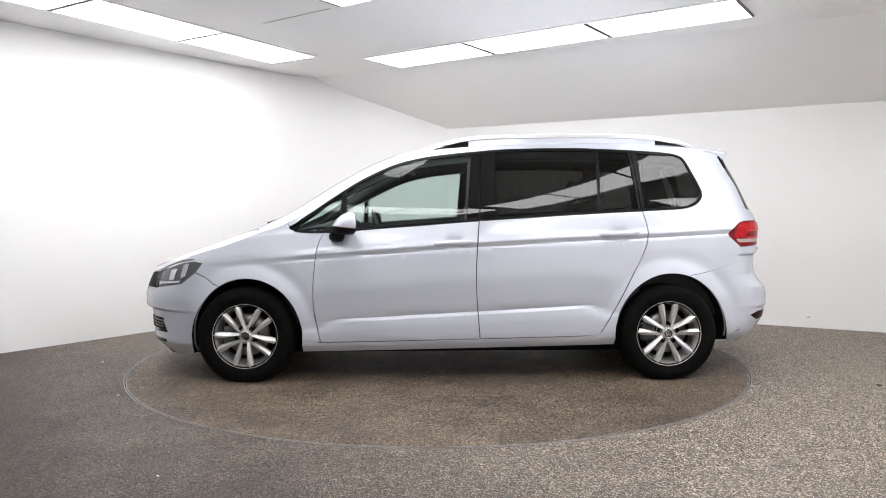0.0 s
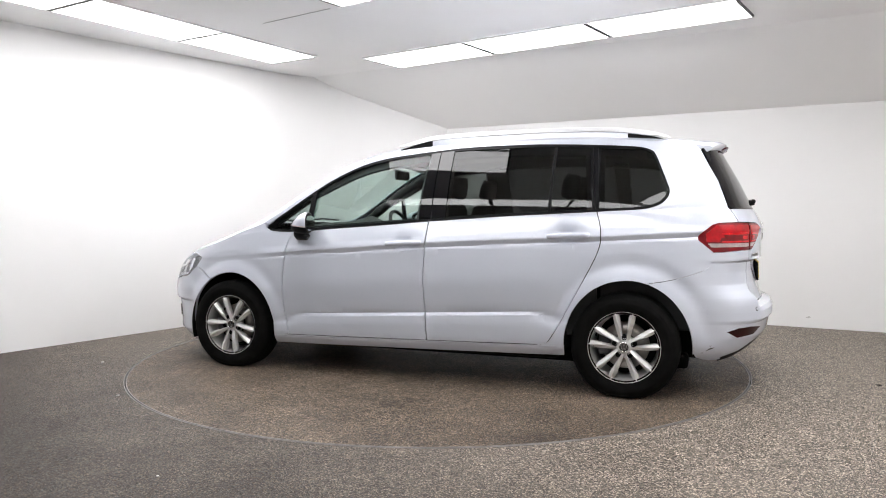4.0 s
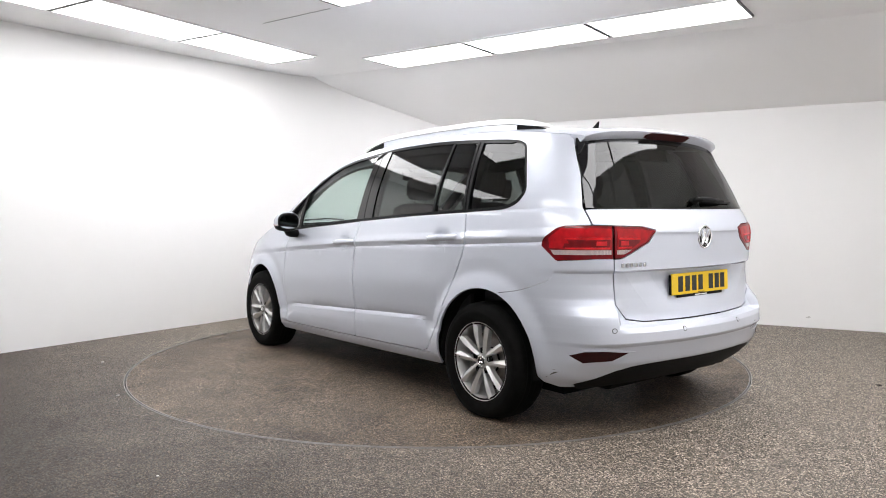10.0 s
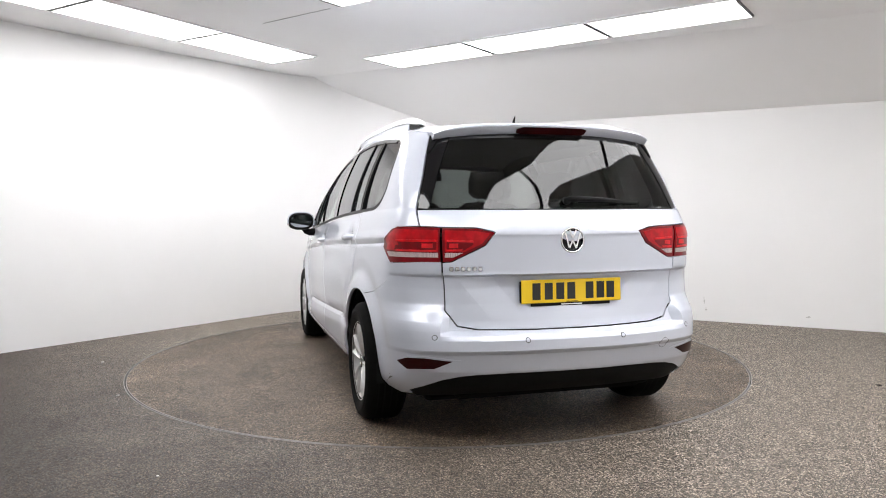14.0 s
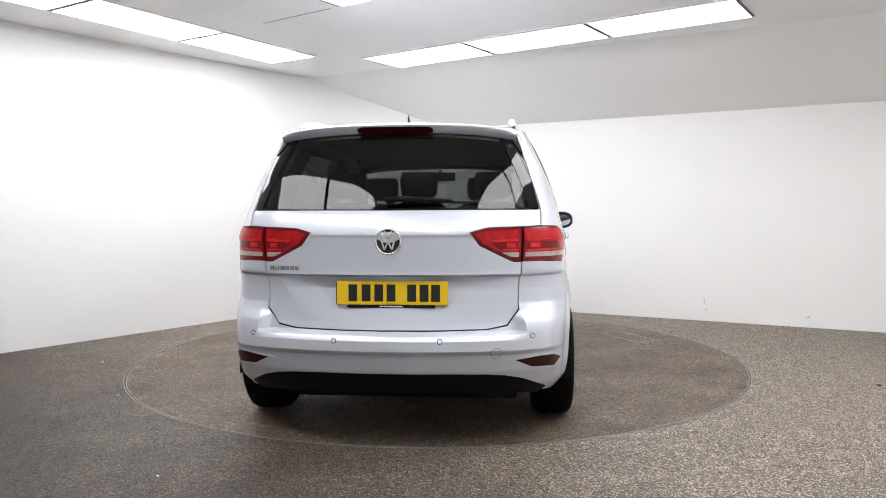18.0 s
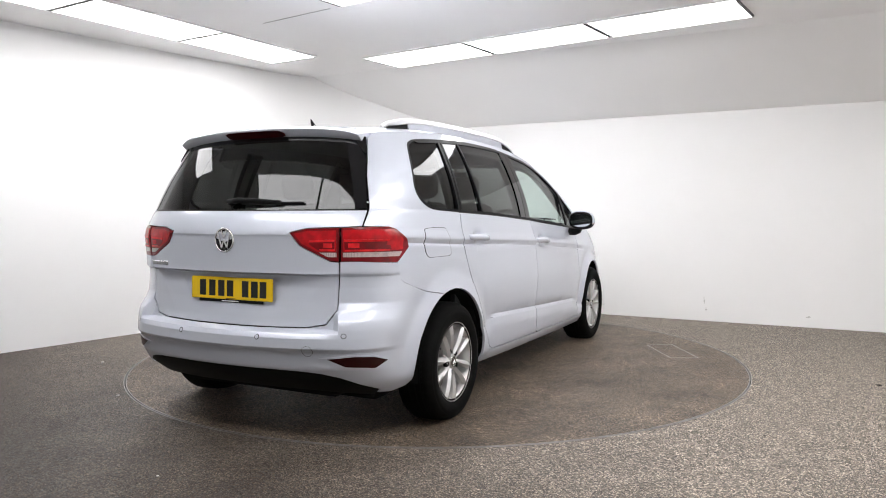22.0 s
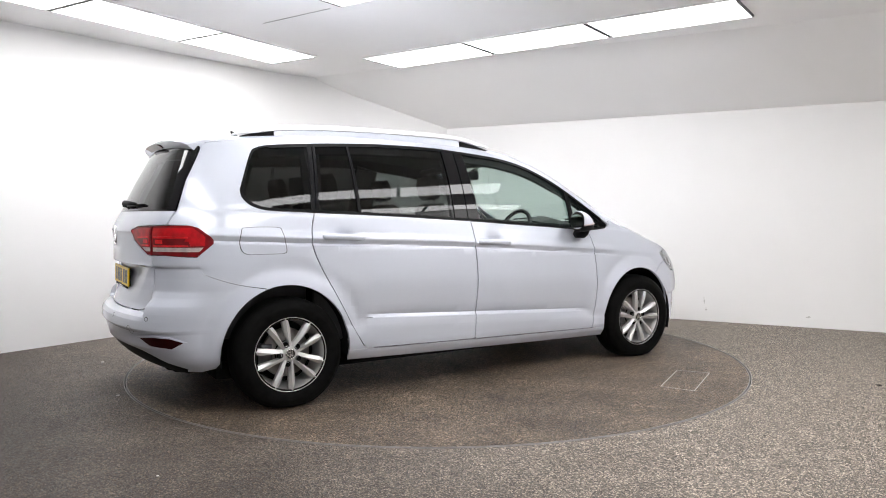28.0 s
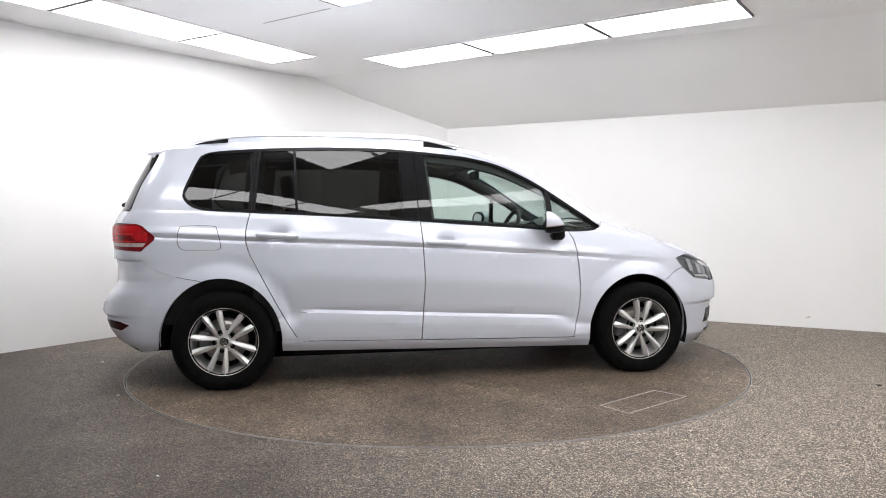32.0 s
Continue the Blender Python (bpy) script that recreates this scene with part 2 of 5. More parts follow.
def table(*pts):
    """A smooth function through (x, value) pairs."""
    line = sorted(smooth_curve(sorted(pts), 8))
    xs, vs = [q[0] for q in line], [q[1] for q in line]
    return lambda x: np.interp(x, xs, vs)


def steps(*pts):
    """A function through (x, value) pairs that keeps its corners."""
    line = sorted(pts)
    return lambda x: np.interp(x, [q[0] for q in line], [q[1] for q in line])


def ramp01(x, a, b):
    s = np.clip((x - a) / (b - a), 0, 1)
    return s * s * (3 - 2 * s)


rocker_z = lambda x: 0.219 - 0.0184 * x
sill_z = lambda x: 0.273 - 0.0199 * x
low_base = lambda x: 0.460 - 0.0515 * x
low_z = lambda x: 0.460 - 0.0515 * x - 0.055 * ramp01(x, 0.78, 0.91) - 0.06 * ramp01(x, -0.85, -0.97)
band_top = table((1.5, 0.79), (0.9, 0.847), (-0.11, 0.917), (-0.70, 0.948), (-1.24, 0.969), (-1.78, 0.996), (-2.2, 1.01))
band_low = lambda x: band_top(x) - 0.030
belt_z = table((1.6, 0.93), (1.1, 0.995), (0.6, 1.006), (-0.15, 1.056), (-0.71, 1.092), (-1.22, 1.116), (-2.2, 1.15))
edge_z = table((2.3, 0.62), (2.15, 0.690), (2.0, 0.750), (1.75, 0.835), (1.5, 0.910), (1.3, 0.985), (1.15, 1.035), (1.0, 1.122), (0.8, 1.255), (0.6, 1.375),
               (0.4, 1.467), (0.2, 1.518), (0.0, 1.547), (-0.4, 1.568), (-0.9, 1.572), (-1.3, 1.560), (-1.6, 1.538), (-1.85, 1.512), (-2.0, 1.495))
top_z = table((2.3, 0.665), (2.2, 0.735), (2.06, 0.797), (1.76, 0.898), (1.5, 0.985), (1.35, 1.035), (1.17, 1.128), (1.0, 1.232), (0.8, 1.356), (0.6, 1.463),
              (0.42, 1.532), (0.2, 1.582), (-0.1, 1.610), (-0.6, 1.620), (-1.1, 1.612), (-1.5, 1.592), (-1.8, 1.568), (-2.0, 1.545))
taper = table((2.3, 0.82), (2.1, 0.87), (1.8, 0.935), (1.4, 0.968), (1.0, 0.983), (0.5, 0.996), (0.0, 1.0), (-0.5, 1.0), (-0.9, 0.992), (-1.25, 0.975), (-1.66, 0.945),
              (-1.9, 0.925), (-2.2, 0.90))
HUBS = ((1.3955, 0.306), (-1.3955, 0.310))
ARCHES = ((1.382, 0.300, 0.364, 0.388), (-1.410, 0.310, 0.373, 0.400))     # centre and half axes of the openings
HANDLES = ((0.022, 0.914), (-1.056, 0.970))


def half_width(x, z):
    """Half the body's width at x and z, before the corners round off."""
    zb, zs, zl, z3, z4, z5 = rocker_z(x), sill_z(x), low_z(x), band_low(x), band_top(x), belt_z(x)
    fade = ramp01(x, 1.25, 0.85) * ramp01(x, -1.20, -0.90)          # the door crease fades towards the arches
    crisp = ramp01(x, 1.22, 0.95)
    mid = 0.5 * (zl + z3)
    lines = [(zb - 0.2, 0.80), (zb, 0.868), (zb + 0.015, 0.880), (zs - 0.012, 0.897), (zs, 0.901), (zs + 0.03, 0.9045 + 0.0015 * fade), (zl - 0.075, 0.906 + 0.0030 * fade), (zl - 0.022, 0.907 - 0.0030 * fade), (zl - 0.003, 0.9075 - 0.0155 * fade),
             (zl, 0.9075 - 0.0155 * fade), (zl + 0.004, 0.9078 - 0.0130 * fade), (zl + 0.05, 0.9105 - 0.0090 * fade), (mid, 0.912), (z3 - 0.08, 0.903), (z3 - 0.012, 0.8975), (z3, 0.8950 - 0.0050 * crisp), (z4 - 0.004, 0.8945 + 0.0065 * crisp), (z4 + 0.004, 0.894 + 0.0065 * crisp),
             (z4 + 0.04, 0.886), (z5 - 0.01, 0.860), (z5, 0.855)]
    y = np.full(np.shape(z), 0.80)
    for (za, ya), (zc, yc) in zip(lines, lines[1:]):
        s = np.clip((z - za) / np.maximum(zc - za, 1e-4), 0, 1)
        y = np.where(z >= za, ya + (yc - ya) * s, y)
    up = np.clip((z - z5) / 0.48, 0, 1.3)
    y = np.where(z > z5, 0.855 - 0.200 * up + 0.105 * up * (1 - up), y)
    for hx, hz in HANDLES:
        y = y - 0.022 * np.exp(-np.abs((x - hx) / 0.058) ** 2.6 - np.abs((z - hz - 0.002) / 0.036) ** 2.6)
    y = y * taper(x)
    y = y - 0.03 * ramp01(x, -1.0, -1.9) * ramp01(z, 1.1, 1.5)
    for ax, az, rx, rz in ARCHES:
        d = (np.hypot((x - ax) / rx, (z - az) / rz) - 1) * 0.38
        y = y + np.where(z > 0.15, 0.016 * np.clip(1 - d / 0.085, 0, 1) - 0.005 * np.clip(1 - np.abs(d - 0.095) / 0.06, 0, 1), 0) * ramp01(z, 0.2, 0.45)
    return y


rear_mid = steps((1.60, -1.86), (1.515, -1.925), (1.30, -2.045), (1.135, -2.125), (1.115, -2.142), (1.06, -2.170), (1.014, -2.188), (1.004, -2.184), (0.95, -2.182), (0.90, -2.181),
                 (0.84, -2.181), (0.826, -2.183), (0.818, -2.166), (0.76, -2.161), (0.69, -2.165), (0.60, -2.176), (0.564, -2.188), (0.550, -2.238), (0.53, -2.254), (0.480, -2.258), (0.462, -2.240),
                 (0.38, -2.222), (0.30, -2.17), (0.24, -2.09), (0.15, -1.95))
rear_wing = steps((1.60, -1.86), (1.30, -2.045), (1.135, -2.125), (1.115, -2.142), (1.06, -2.170), (1.014, -2.188), (0.95, -2.182), (0.84, -2.180), (0.826, -2.176), (0.818, -2.160),
                  (0.76, -2.158), (0.69, -2.166), (0.655, -2.190), (0.61, -2.232), (0.58, -2.246), (0.53, -2.254), (0.480, -2.258), (0.462, -2.240), (0.38, -2.222), (0.30, -2.17), (0.24, -2.09), (0.15, -1.95))
nose_mid = steps((0.10, 2.04), (0.18, 2.16), (0.235, 2.215), (0.25, 2.225), (0.30, 2.222), (0.40, 2.228), (0.452, 2.240), (0.468, 2.278), (0.55, 2.280), (0.62, 2.262), (0.70, 2.225), (0.80, 2.12), (0.95, 1.95))


def rear_x(y, z):
    """The rear face: tailgate with its number plate recess, and the bumper's wings."""
    a = np.abs(y)
    w = ramp01(a, 0.575, 0.64)
    x = (1 - w) * rear_mid(z) + w * rear_wing(z)
    side = 0.556 - (0.822 - z) * 0.80                                # the recess narrows downwards
    depth = 0.024 * np.clip((side - a) / 0.17, 0, 1) * np.clip((z - 0.600) / 0.18, 0, 1) * np.where(z < 0.8265, np.clip((0.8265 - z) / 0.008, 0, 1), 0)
    return x + depth + 0.235 * y * y


def nose_x(y, z):
    return nose_mid(z) - 0.28 * y * y


BACK, FRONT, PIVOT, FAN = -1.55, 1.50, 0.30, 0.62
TURN = FAN * math.pi / 2


def skin(v, z):
    """Points of the outer skin. v runs from the middle of the rear (0) round the left corner and along the left side to the nose; below 0 it is the right side."""
    v, z = np.asarray(v, float), np.asarray(z, float)
    s, v = np.where(v < 0, -1.0, 1.0), np.abs(v)
    f1, f2 = PIVOT + TURN, PIVOT + TURN + FRONT - BACK
    fan_r = np.clip((v - PIVOT) / FAN, 0, math.pi / 2)
    fan_f = np.clip((v - f2) / FAN, 0, math.pi / 2)
    ox = np.where(v < f1, BACK, np.minimum(BACK + v - f1, FRONT))
    oy = np.where(v < PIVOT, v, np.where(v > f2 + TURN, PIVOT - (v - f2 - TURN), PIVOT))
    ang = np.where(v < f1, math.pi - fan_r, math.pi / 2 - fan_f)
    dx, dy = np.cos(ang), np.sin(ang)
    lo, hi = np.zeros_like(v), np.full_like(v, 1.4)
    for _ in range(21):
        t = 0.5 * (lo + hi)
        x, y = ox + dx * t, oy + dy * t
        a = np.abs(y) / half_width(x, z)
        b = np.clip((-1.2 - x) / (-1.2 - rear_x(y, z)), 0, None)
        c = np.clip((x - 1.2) / (nose_x(y, z) - 1.2), 0, None)
        out = a ** 9 + b ** 9 > 1
        out = np.where(x > 1.2, a ** 4.5 + c ** 4.5 > 1, out)
        hi, lo = np.where(out, t, hi), np.where(out, lo, t)
    t = 0.5 * (lo + hi)
    return np.stack([ox + dx * t, s * (oy + dy * t), z], -1)


def skin_normal(v, z):
    e = 0.004
    n = np.cross(skin(v + e, z) - skin(v - e, z), skin(v, z + e) - skin(v, z - e))
    n = n / np.linalg.norm(n, axis=-1, keepdims=True)
    return -n


# the corners once, on a grid, to find chart places by x or by y
GRID_Z = np.arange(0.10, 1.64, 0.008)
GRID_R = np.linspace(PIVOT, PIVOT + TURN, 70)
GRID_F = np.linspace(PIVOT + TURN + FRONT - BACK, PIVOT + 2 * TURN + FRONT - BACK, 70)
CORNER_R = skin(*np.meshgrid(GRID_R, GRID_Z))
CORNER_F = skin(*np.meshgrid(GRID_F, GRID_Z))


def corner_row(grid, z, axis):
    i = min(max((z - GRID_Z[0]) / 0.008, 0), len(GRID_Z) - 1.001)
    k = int(i)
    return (grid[k] * (k + 1 - i) + grid[k + 1] * (i - k))[:, axis]


def sx(x, z):
    """Chart place of the left side's point at x and z."""
    if BACK <= x <= FRONT:
        return (x + PIVOT + TURN - BACK, z)
    if x < BACK:
        return (float(np.interp(x, corner_row(CORNER_R, z, 0), GRID_R)), z)
    return (float(np.interp(x, corner_row(CORNER_F, z, 0), GRID_F)), z)


def by(y, z):
    """Chart place of the rear's point at y and z."""
    s, y = (-1, -y) if y < 0 else (1, y)
    if y <= PIVOT:
        return (s * y, z)
    return (s * float(np.interp(y, corner_row(CORNER_R, z, 1), GRID_R)), z)


def top_point(x, q):
    """The upper skin (bonnet, windscreen, roof): q runs from -1 at the right edge to 1 at the left."""
    x, q = np.asarray(x, float), np.asarray(q, float)
    ze, zt = edge_z(x), top_z(x)
    v = x + PIVOT + TURN - BACK
    ye = np.abs(skin(np.clip(v, 1.0, PIVOT + TURN + FRONT - BACK - 0.0), ze)[..., 1])
    nose = np.where(x > FRONT, nose_width(x, ze), ye)
    tail = np.array([np.interp(a, corner_row(CORNER_R, z, 0), corner_row(CORNER_R, z, 1)) if a < BACK else w for a, z, w in zip(x.ravel(), np.ravel(ze), nose.ravel())]).reshape(x.shape)
    m = 2.3
    return np.stack([x, q * tail, ze + (zt - ze) * (1 - np.abs(q) ** m) ** (1 / m)], -1)


def nose_width(x, z):
    """Half width at x of the rounded nose."""
    lo, hi = np.zeros_like(x), np.full_like(x, 1.0)
    for _ in range(26):
        y = 0.5 * (lo + hi)
        a = y / half_width(x, z)
        c = np.clip((x - 1.2) / np.maximum(nose_x(y, z) - 1.2, 0.05), 0, None)
        out = a ** 4.5 + c ** 4.5 > 1
        hi, lo = np.where(out, y, hi), np.where(out, lo, y)
    return 0.5 * (lo + hi)


def cut_sheet(outline, du, dv, lines=()):
    """A flat sheet with that outline, cut by a grid and by extra lines."""
    bm = bmesh.new()
    pts = [Vector((a, b, 0)) for a, b in outline]
    keep = [p for i, p in enumerate(pts) if (p - pts[i - 1]).length > 1e-4]
    bm.faces.new([bm.verts.new(p) for p in keep])
    u0, u1 = min(p.x for p in keep), max(p.x for p in keep)
    v0, v1 = min(p.y for p in keep), max(p.y for p in keep)
    cuts = [((u, 0), (1, 0)) for u in np.arange(math.floor(u0 / du) * du, u1, du) if u0 < u < u1]
    cuts += [((0, v), (0, 1)) for v in np.arange(math.floor(v0 / dv) * dv, v1, dv) if v0 < v < v1]
    for (a, b), (c, d) in lines:
        cuts.append(((a, b), (b - d, c - a)))
    for at, n in cuts:
        bmesh.ops.bisect_plane(bm, geom=bm.verts[:] + bm.edges[:] + bm.faces[:], dist=1e-5, plane_co=(*at, 0), plane_no=(*n, 0))
    bmesh.ops.triangulate(bm, faces=[f for f in bm.faces if len(f.verts) > 4])
    return bm


def finish(bm, mat, outward, flange, angle=28, mirror=False):
    """Turns faces outwards, folds the rim inwards and makes a smooth mesh."""
    bm.normal_update()
    bmesh.ops.recalc_face_normals(bm, faces=bm.faces[:])
    score = 0.0
    for f in bm.faces:
        score += f.normal.dot(outward(f.calc_center_median())) * f.calc_area()
    if score < 0:
        bmesh.ops.reverse_faces(bm, faces=bm.faces[:])
    bm.normal_update()
    if flange:
        normals = {v: v.normal.copy() for v in bm.verts}
        rim = [e for e in bm.edges if e.is_boundary]
        made = bmesh.ops.extrude_edge_only(bm, edges=rim)
        near = {}
        for e in bm.edges:
            a, b = e.verts
            near.setdefault(a, []).append(b)
            near.setdefault(b, []).append(a)
        for v in [g for g in made["geom"] if isinstance(g, bmesh.types.BMVert)]:
            for w in near[v]:
                if w in normals:
                    v.co = w.co - normals[w] * flange
                    break
    if mirror:
        for v in bm.verts:
            v.co.y = -v.co.y
        bmesh.ops.reverse_faces(bm, faces=bm.faces[:])
    me = bpy.data.meshes.new("panel")
    bm.to_mesh(me)
    bm.free()
    me.materials.append(mat)
    me.shade_smooth()
    me.set_sharp_from_angle(angle=radians(angle))
    return me


# creases that run along the side, as straight cuts in the chart
def side_lines(x0, x1):
    out = []
    for f, gaps in ((sill_z, (-0.012, 0, 0.03)), (low_base, (-0.075, -0.026, -0.022, -0.003, 0.0, 0.004, 0.05)), (band_low, (-0.08, -0.012, 0.0)), (band_top, (-0.004, 0.004, 0.04)), (belt_z, (-0.01, 0.0))):
        for g in gaps:
            a, b = max(x0, -1.5), min(x1, 1.45)
            out.append(((a + PIVOT + TURN - BACK, float(f(a)) + g), (b + PIVOT + TURN - BACK, float(f(b)) + g)))
    for hx, hz in HANDLES:
        if x0 < hx < x1:
            for d in (-0.066, -0.056, -0.045, -0.03, 0.03, 0.045, 0.056, 0.066):
                out.append(((hx + d + PIVOT + TURN - BACK, 0), (hx + d + PIVOT + TURN - BACK, 1)))
            for d in (-0.042, -0.034, -0.026, -0.012, 0.012, 0.026, 0.034, 0.042):
                out.append(((0, hz + d), (1, hz + d)))
    return out


REAR_CUTS = [((-1, z + d), (1, z + d)) for z in (1.014, 1.004, 0.84, 0.826, 0.818, 0.76, 0.69, 0.655, 0.64, 0.61, 0.564, 0.550, 0.53, 0.480, 0.462, 0.38) for d in (-0.003, 0.003)]


NOSE_CUTS = [((-1, z + d), (1, z + d)) for z in (0.468, 0.452, 0.25, 0.235) for d in (-0.003, 0.003)]


def skin_panel(outline, mat, offset=0.0, du=0.05, dz=0.04, lines=(), flange=0.014, mirror=False, angle=28):
    bm = cut_sheet(outline, du, dz, lines)
    v = np.array([w.co.x for w in bm.verts])
    z = np.array([w.co.y for w in bm.verts])
    p = skin(v, z)
    if callable(offset):
        p = p + skin_normal(v, z) * offset(p[:, 0], z)[:, None]
    elif offset:
        p = p + skin_normal(v, z) * offset
    for w, q in zip(bm.verts, p):
        w.co = q
    return finish(bm, mat, lambda c: Vector((c.x * 0.4 if abs(c.x) > 1.5 else 0, c.y, 0.0)), flange, angle, mirror)


def top_panel(outline, mat, offset=0.0, dx=0.06, dq=0.1, flange=0.012):
    """A panel of the upper skin; the outline is in (x, q)."""
    bm = cut_sheet(outline, dx, dq)
    x = np.array([w.co.x for w in bm.verts])
    q = np.clip(np.array([w.co.y for w in bm.verts]), -1, 1)
    for w, p in zip(bm.verts, top_point(x, q)):
        w.co = Vector(p) + Vector((0, 0, offset))
    return finish(bm, mat, lambda c: Vector((0, 0, 1)), flange)


def tube(path, radius, sides=10, flat=1.0, closed=False):
    """A round bar along a path; flat squeezes its height."""
    bm = bmesh.new()
    p = [Vector(q) for q in path]
    rings = []
    n = len(p)
    for i in range(n):
        d = (p[(i + 1) % n] - p[i - 1]) if closed else (p[min(i + 1, n - 1)] - p[max(i - 1, 0)])
        d.normalize()
        side = d.cross(Vector((0, 0, 1)))
        if side.length < 1e-4:
            side = Vector((0, 1, 0))
        side.normalize()
        up = side.cross(d)
        r = radius[i] if isinstance(radius, (list, tuple)) else radius
        rings.append([bm.verts.new(p[i] + side * (r * math.cos(2 * math.pi * k / sides)) + up * (r * flat * math.sin(2 * math.pi * k / sides))) for k in range(sides)])
    for i in range(n if closed else n - 1):
        a, b = rings[i], rings[(i + 1) % n]
        for k in range(sides):
            bm.faces.new((a[k], a[(k + 1) % sides], b[(k + 1) % sides], b[k]))
    if not closed:
        bm.faces.new(rings[0][::-1])
        bm.faces.new(rings[-1])
    bmesh.ops.recalc_face_normals(bm, faces=bm.faces[:])
    for f in bm.faces:
        f.smooth = True
    return bm


def lathe(profile, count=48, axis="y"):
    """A turned shape: profile of (radius, along) pairs round the y axis."""
    bm = bmesh.new()
    rings = []
    for i in range(count):
        a = 2 * math.pi * i / count
        rings.append([bm.verts.new((r * math.cos(a), w, r * math.sin(a))) for r, w in profile])
    for i in range(count):
        a, b = rings[i], rings[(i + 1) % count]
        for k in range(len(profile) - 1):
            bm.faces.new((a[k], a[k + 1], b[k + 1], b[k]))
    bmesh.ops.remove_doubles(bm, verts=bm.verts[:], dist=1e-5)
    bmesh.ops.recalc_face_normals(bm, faces=bm.faces[:])
    for f in bm.faces:
        f.smooth = True
    return bm


# ---- the car's materials ----
def paint_silver():
    """Pale bluish metallic base under a clear, sharp lacquer."""
    m = material("pale silver metallic paint", (0.55, 0.575, 0.635), 0.5, 0.36, 1.0, spec=0.12)
    n = Nodes(m)
    n.bsdf.inputs["Coat Roughness"].default_value = 0.012
    flakes = n.noise(900.0, 1.0)
    n.link(n.ramp(flakes, (0.35, (0.575, 0.602, 0.672)), (0.65, (0.625, 0.655, 0.732))), n.bsdf.inputs["Base Color"])
    n.link(n.ramp(n.noise(3.0, 4.0), (0.3, (0.47, 0.47, 0.47)), (0.7, (0.53, 0.53, 0.53))), n.bsdf.inputs["Roughness"])
    return m


def glass(name, tint):
    """Clear or privacy glass: what passes is tinted, the gloss rises at a slant."""
    m = bpy.data.materials.new(name)
    m.use_nodes = True
    t = m.node_tree
    t.nodes.remove(t.nodes["Principled BSDF"])
    out = t.nodes["Material Output"]
    clear = t.nodes.new("ShaderNodeBsdfTransparent")
    clear.inputs[0].default_value = (*tint, 1)
    gloss = t.nodes.new("ShaderNodeBsdfGlossy")
    gloss.inputs["Roughness"].default_value = 0.0
    face = t.nodes.new("ShaderNodeLayerWeight")
    face.inputs["Blend"].default_value = 0.5
    steep = t.nodes.new("ShaderNodeMath")
    steep.operation = "POWER"
    steep.inputs[1].default_value = 4.5
    gain = t.nodes.new("ShaderNodeMath")
    gain.operation = "MULTIPLY_ADD"
    gain.inputs[1].default_value = 0.90
    gain.inputs[2].default_value = 0.043
    t.links.new(face.outputs["Facing"], steep.inputs[0])
    t.links.new(steep.outputs[0], gain.inputs[0])
    mix = t.nodes.new("ShaderNodeMixShader")
    t.links.new(gain.outputs[0], mix.inputs[0])
    t.links.new(clear.outputs[0], mix.inputs[1])
    t.links.new(gloss.outputs[0], mix.inputs[2])
    t.links.new(mix.outputs[0], out.inputs[0])
    return m


def rough_plastic(name, base, rough, bump=0.2, spec=0.5):
    m = material(name, base, rough, spec=spec)
    n = Nodes(m)
    n.bump(n.noise(420.0, 2.0), bump, 0.0006)
    n.link(n.ramp(n.noise(14.0, 4.0), (0.3, tuple(c * 0.85 for c in base)), (0.7, tuple(c * 1.15 for c in base))), n.bsdf.inputs["Base Color"])
    return m


def rubber():
    m = material("black tyre rubber", (0.004, 0.004, 0.004), 0.75, spec=0.08)
    n = Nodes(m)
    n.link(n.ramp(n.noise(24.0, 5.0), (0.3, (0.0025, 0.0025, 0.0025)), (0.75, (0.0055, 0.0054, 0.0052))), n.bsdf.inputs["Base Color"])
    n.bump(n.noise(160.0, 3.0), 0.25, 0.001)
    return m


def alloy():
    m = material("silver alloy", (0.66, 0.655, 0.65), 0.42, 0.65)
    n = Nodes(m)
    n.link(n.ramp(n.noise(30.0, 5.0), (0.3, (0.36, 0.36, 0.36)), (0.75, (0.48, 0.48, 0.48))), n.bsdf.inputs["Roughness"])
    return m


def fabric(name, base):
    m = material(name, base, 0.9)
    n = Nodes(m)
    n.link(n.ramp(n.noise(260.0, 2.0), (0.3, tuple(c * 0.7 for c in base)), (0.7, tuple(c * 1.25 for c in base))), n.bsdf.inputs["Base Color"])
    n.bump(n.noise(500.0, 2.0), 0.4, 0.001)
    return m


def lens(name, base, ribs=0.0):
    """Moulded lamp plastic, cloudy inside, with a polished outer face."""
    m = material(name, base, 0.35, 0.0, 0.55, spec=0.1)
    n = Nodes(m)
    n.bsdf.inputs["Coat Roughness"].default_value = 0.01
    low, high = tuple(c * 0.72 for c in base), tuple(min(1.0, c * 1.2) for c in base)
    fac = n.noise(26.0, 3.0, 0.5)
    if ribs:
        w = n.add("ShaderNodeTexWave", Scale=ribs, Distortion=0.0)
        n.link(n.coords, w.inputs["Vector"])
        fac = n.math("MULTIPLY", fac, n.math("ADD", w.outputs["Fac"], 0.5))
    n.link(n.ramp(fac, (0.32, low), (0.66, high)), n.bsdf.inputs["Base Color"])
    return m


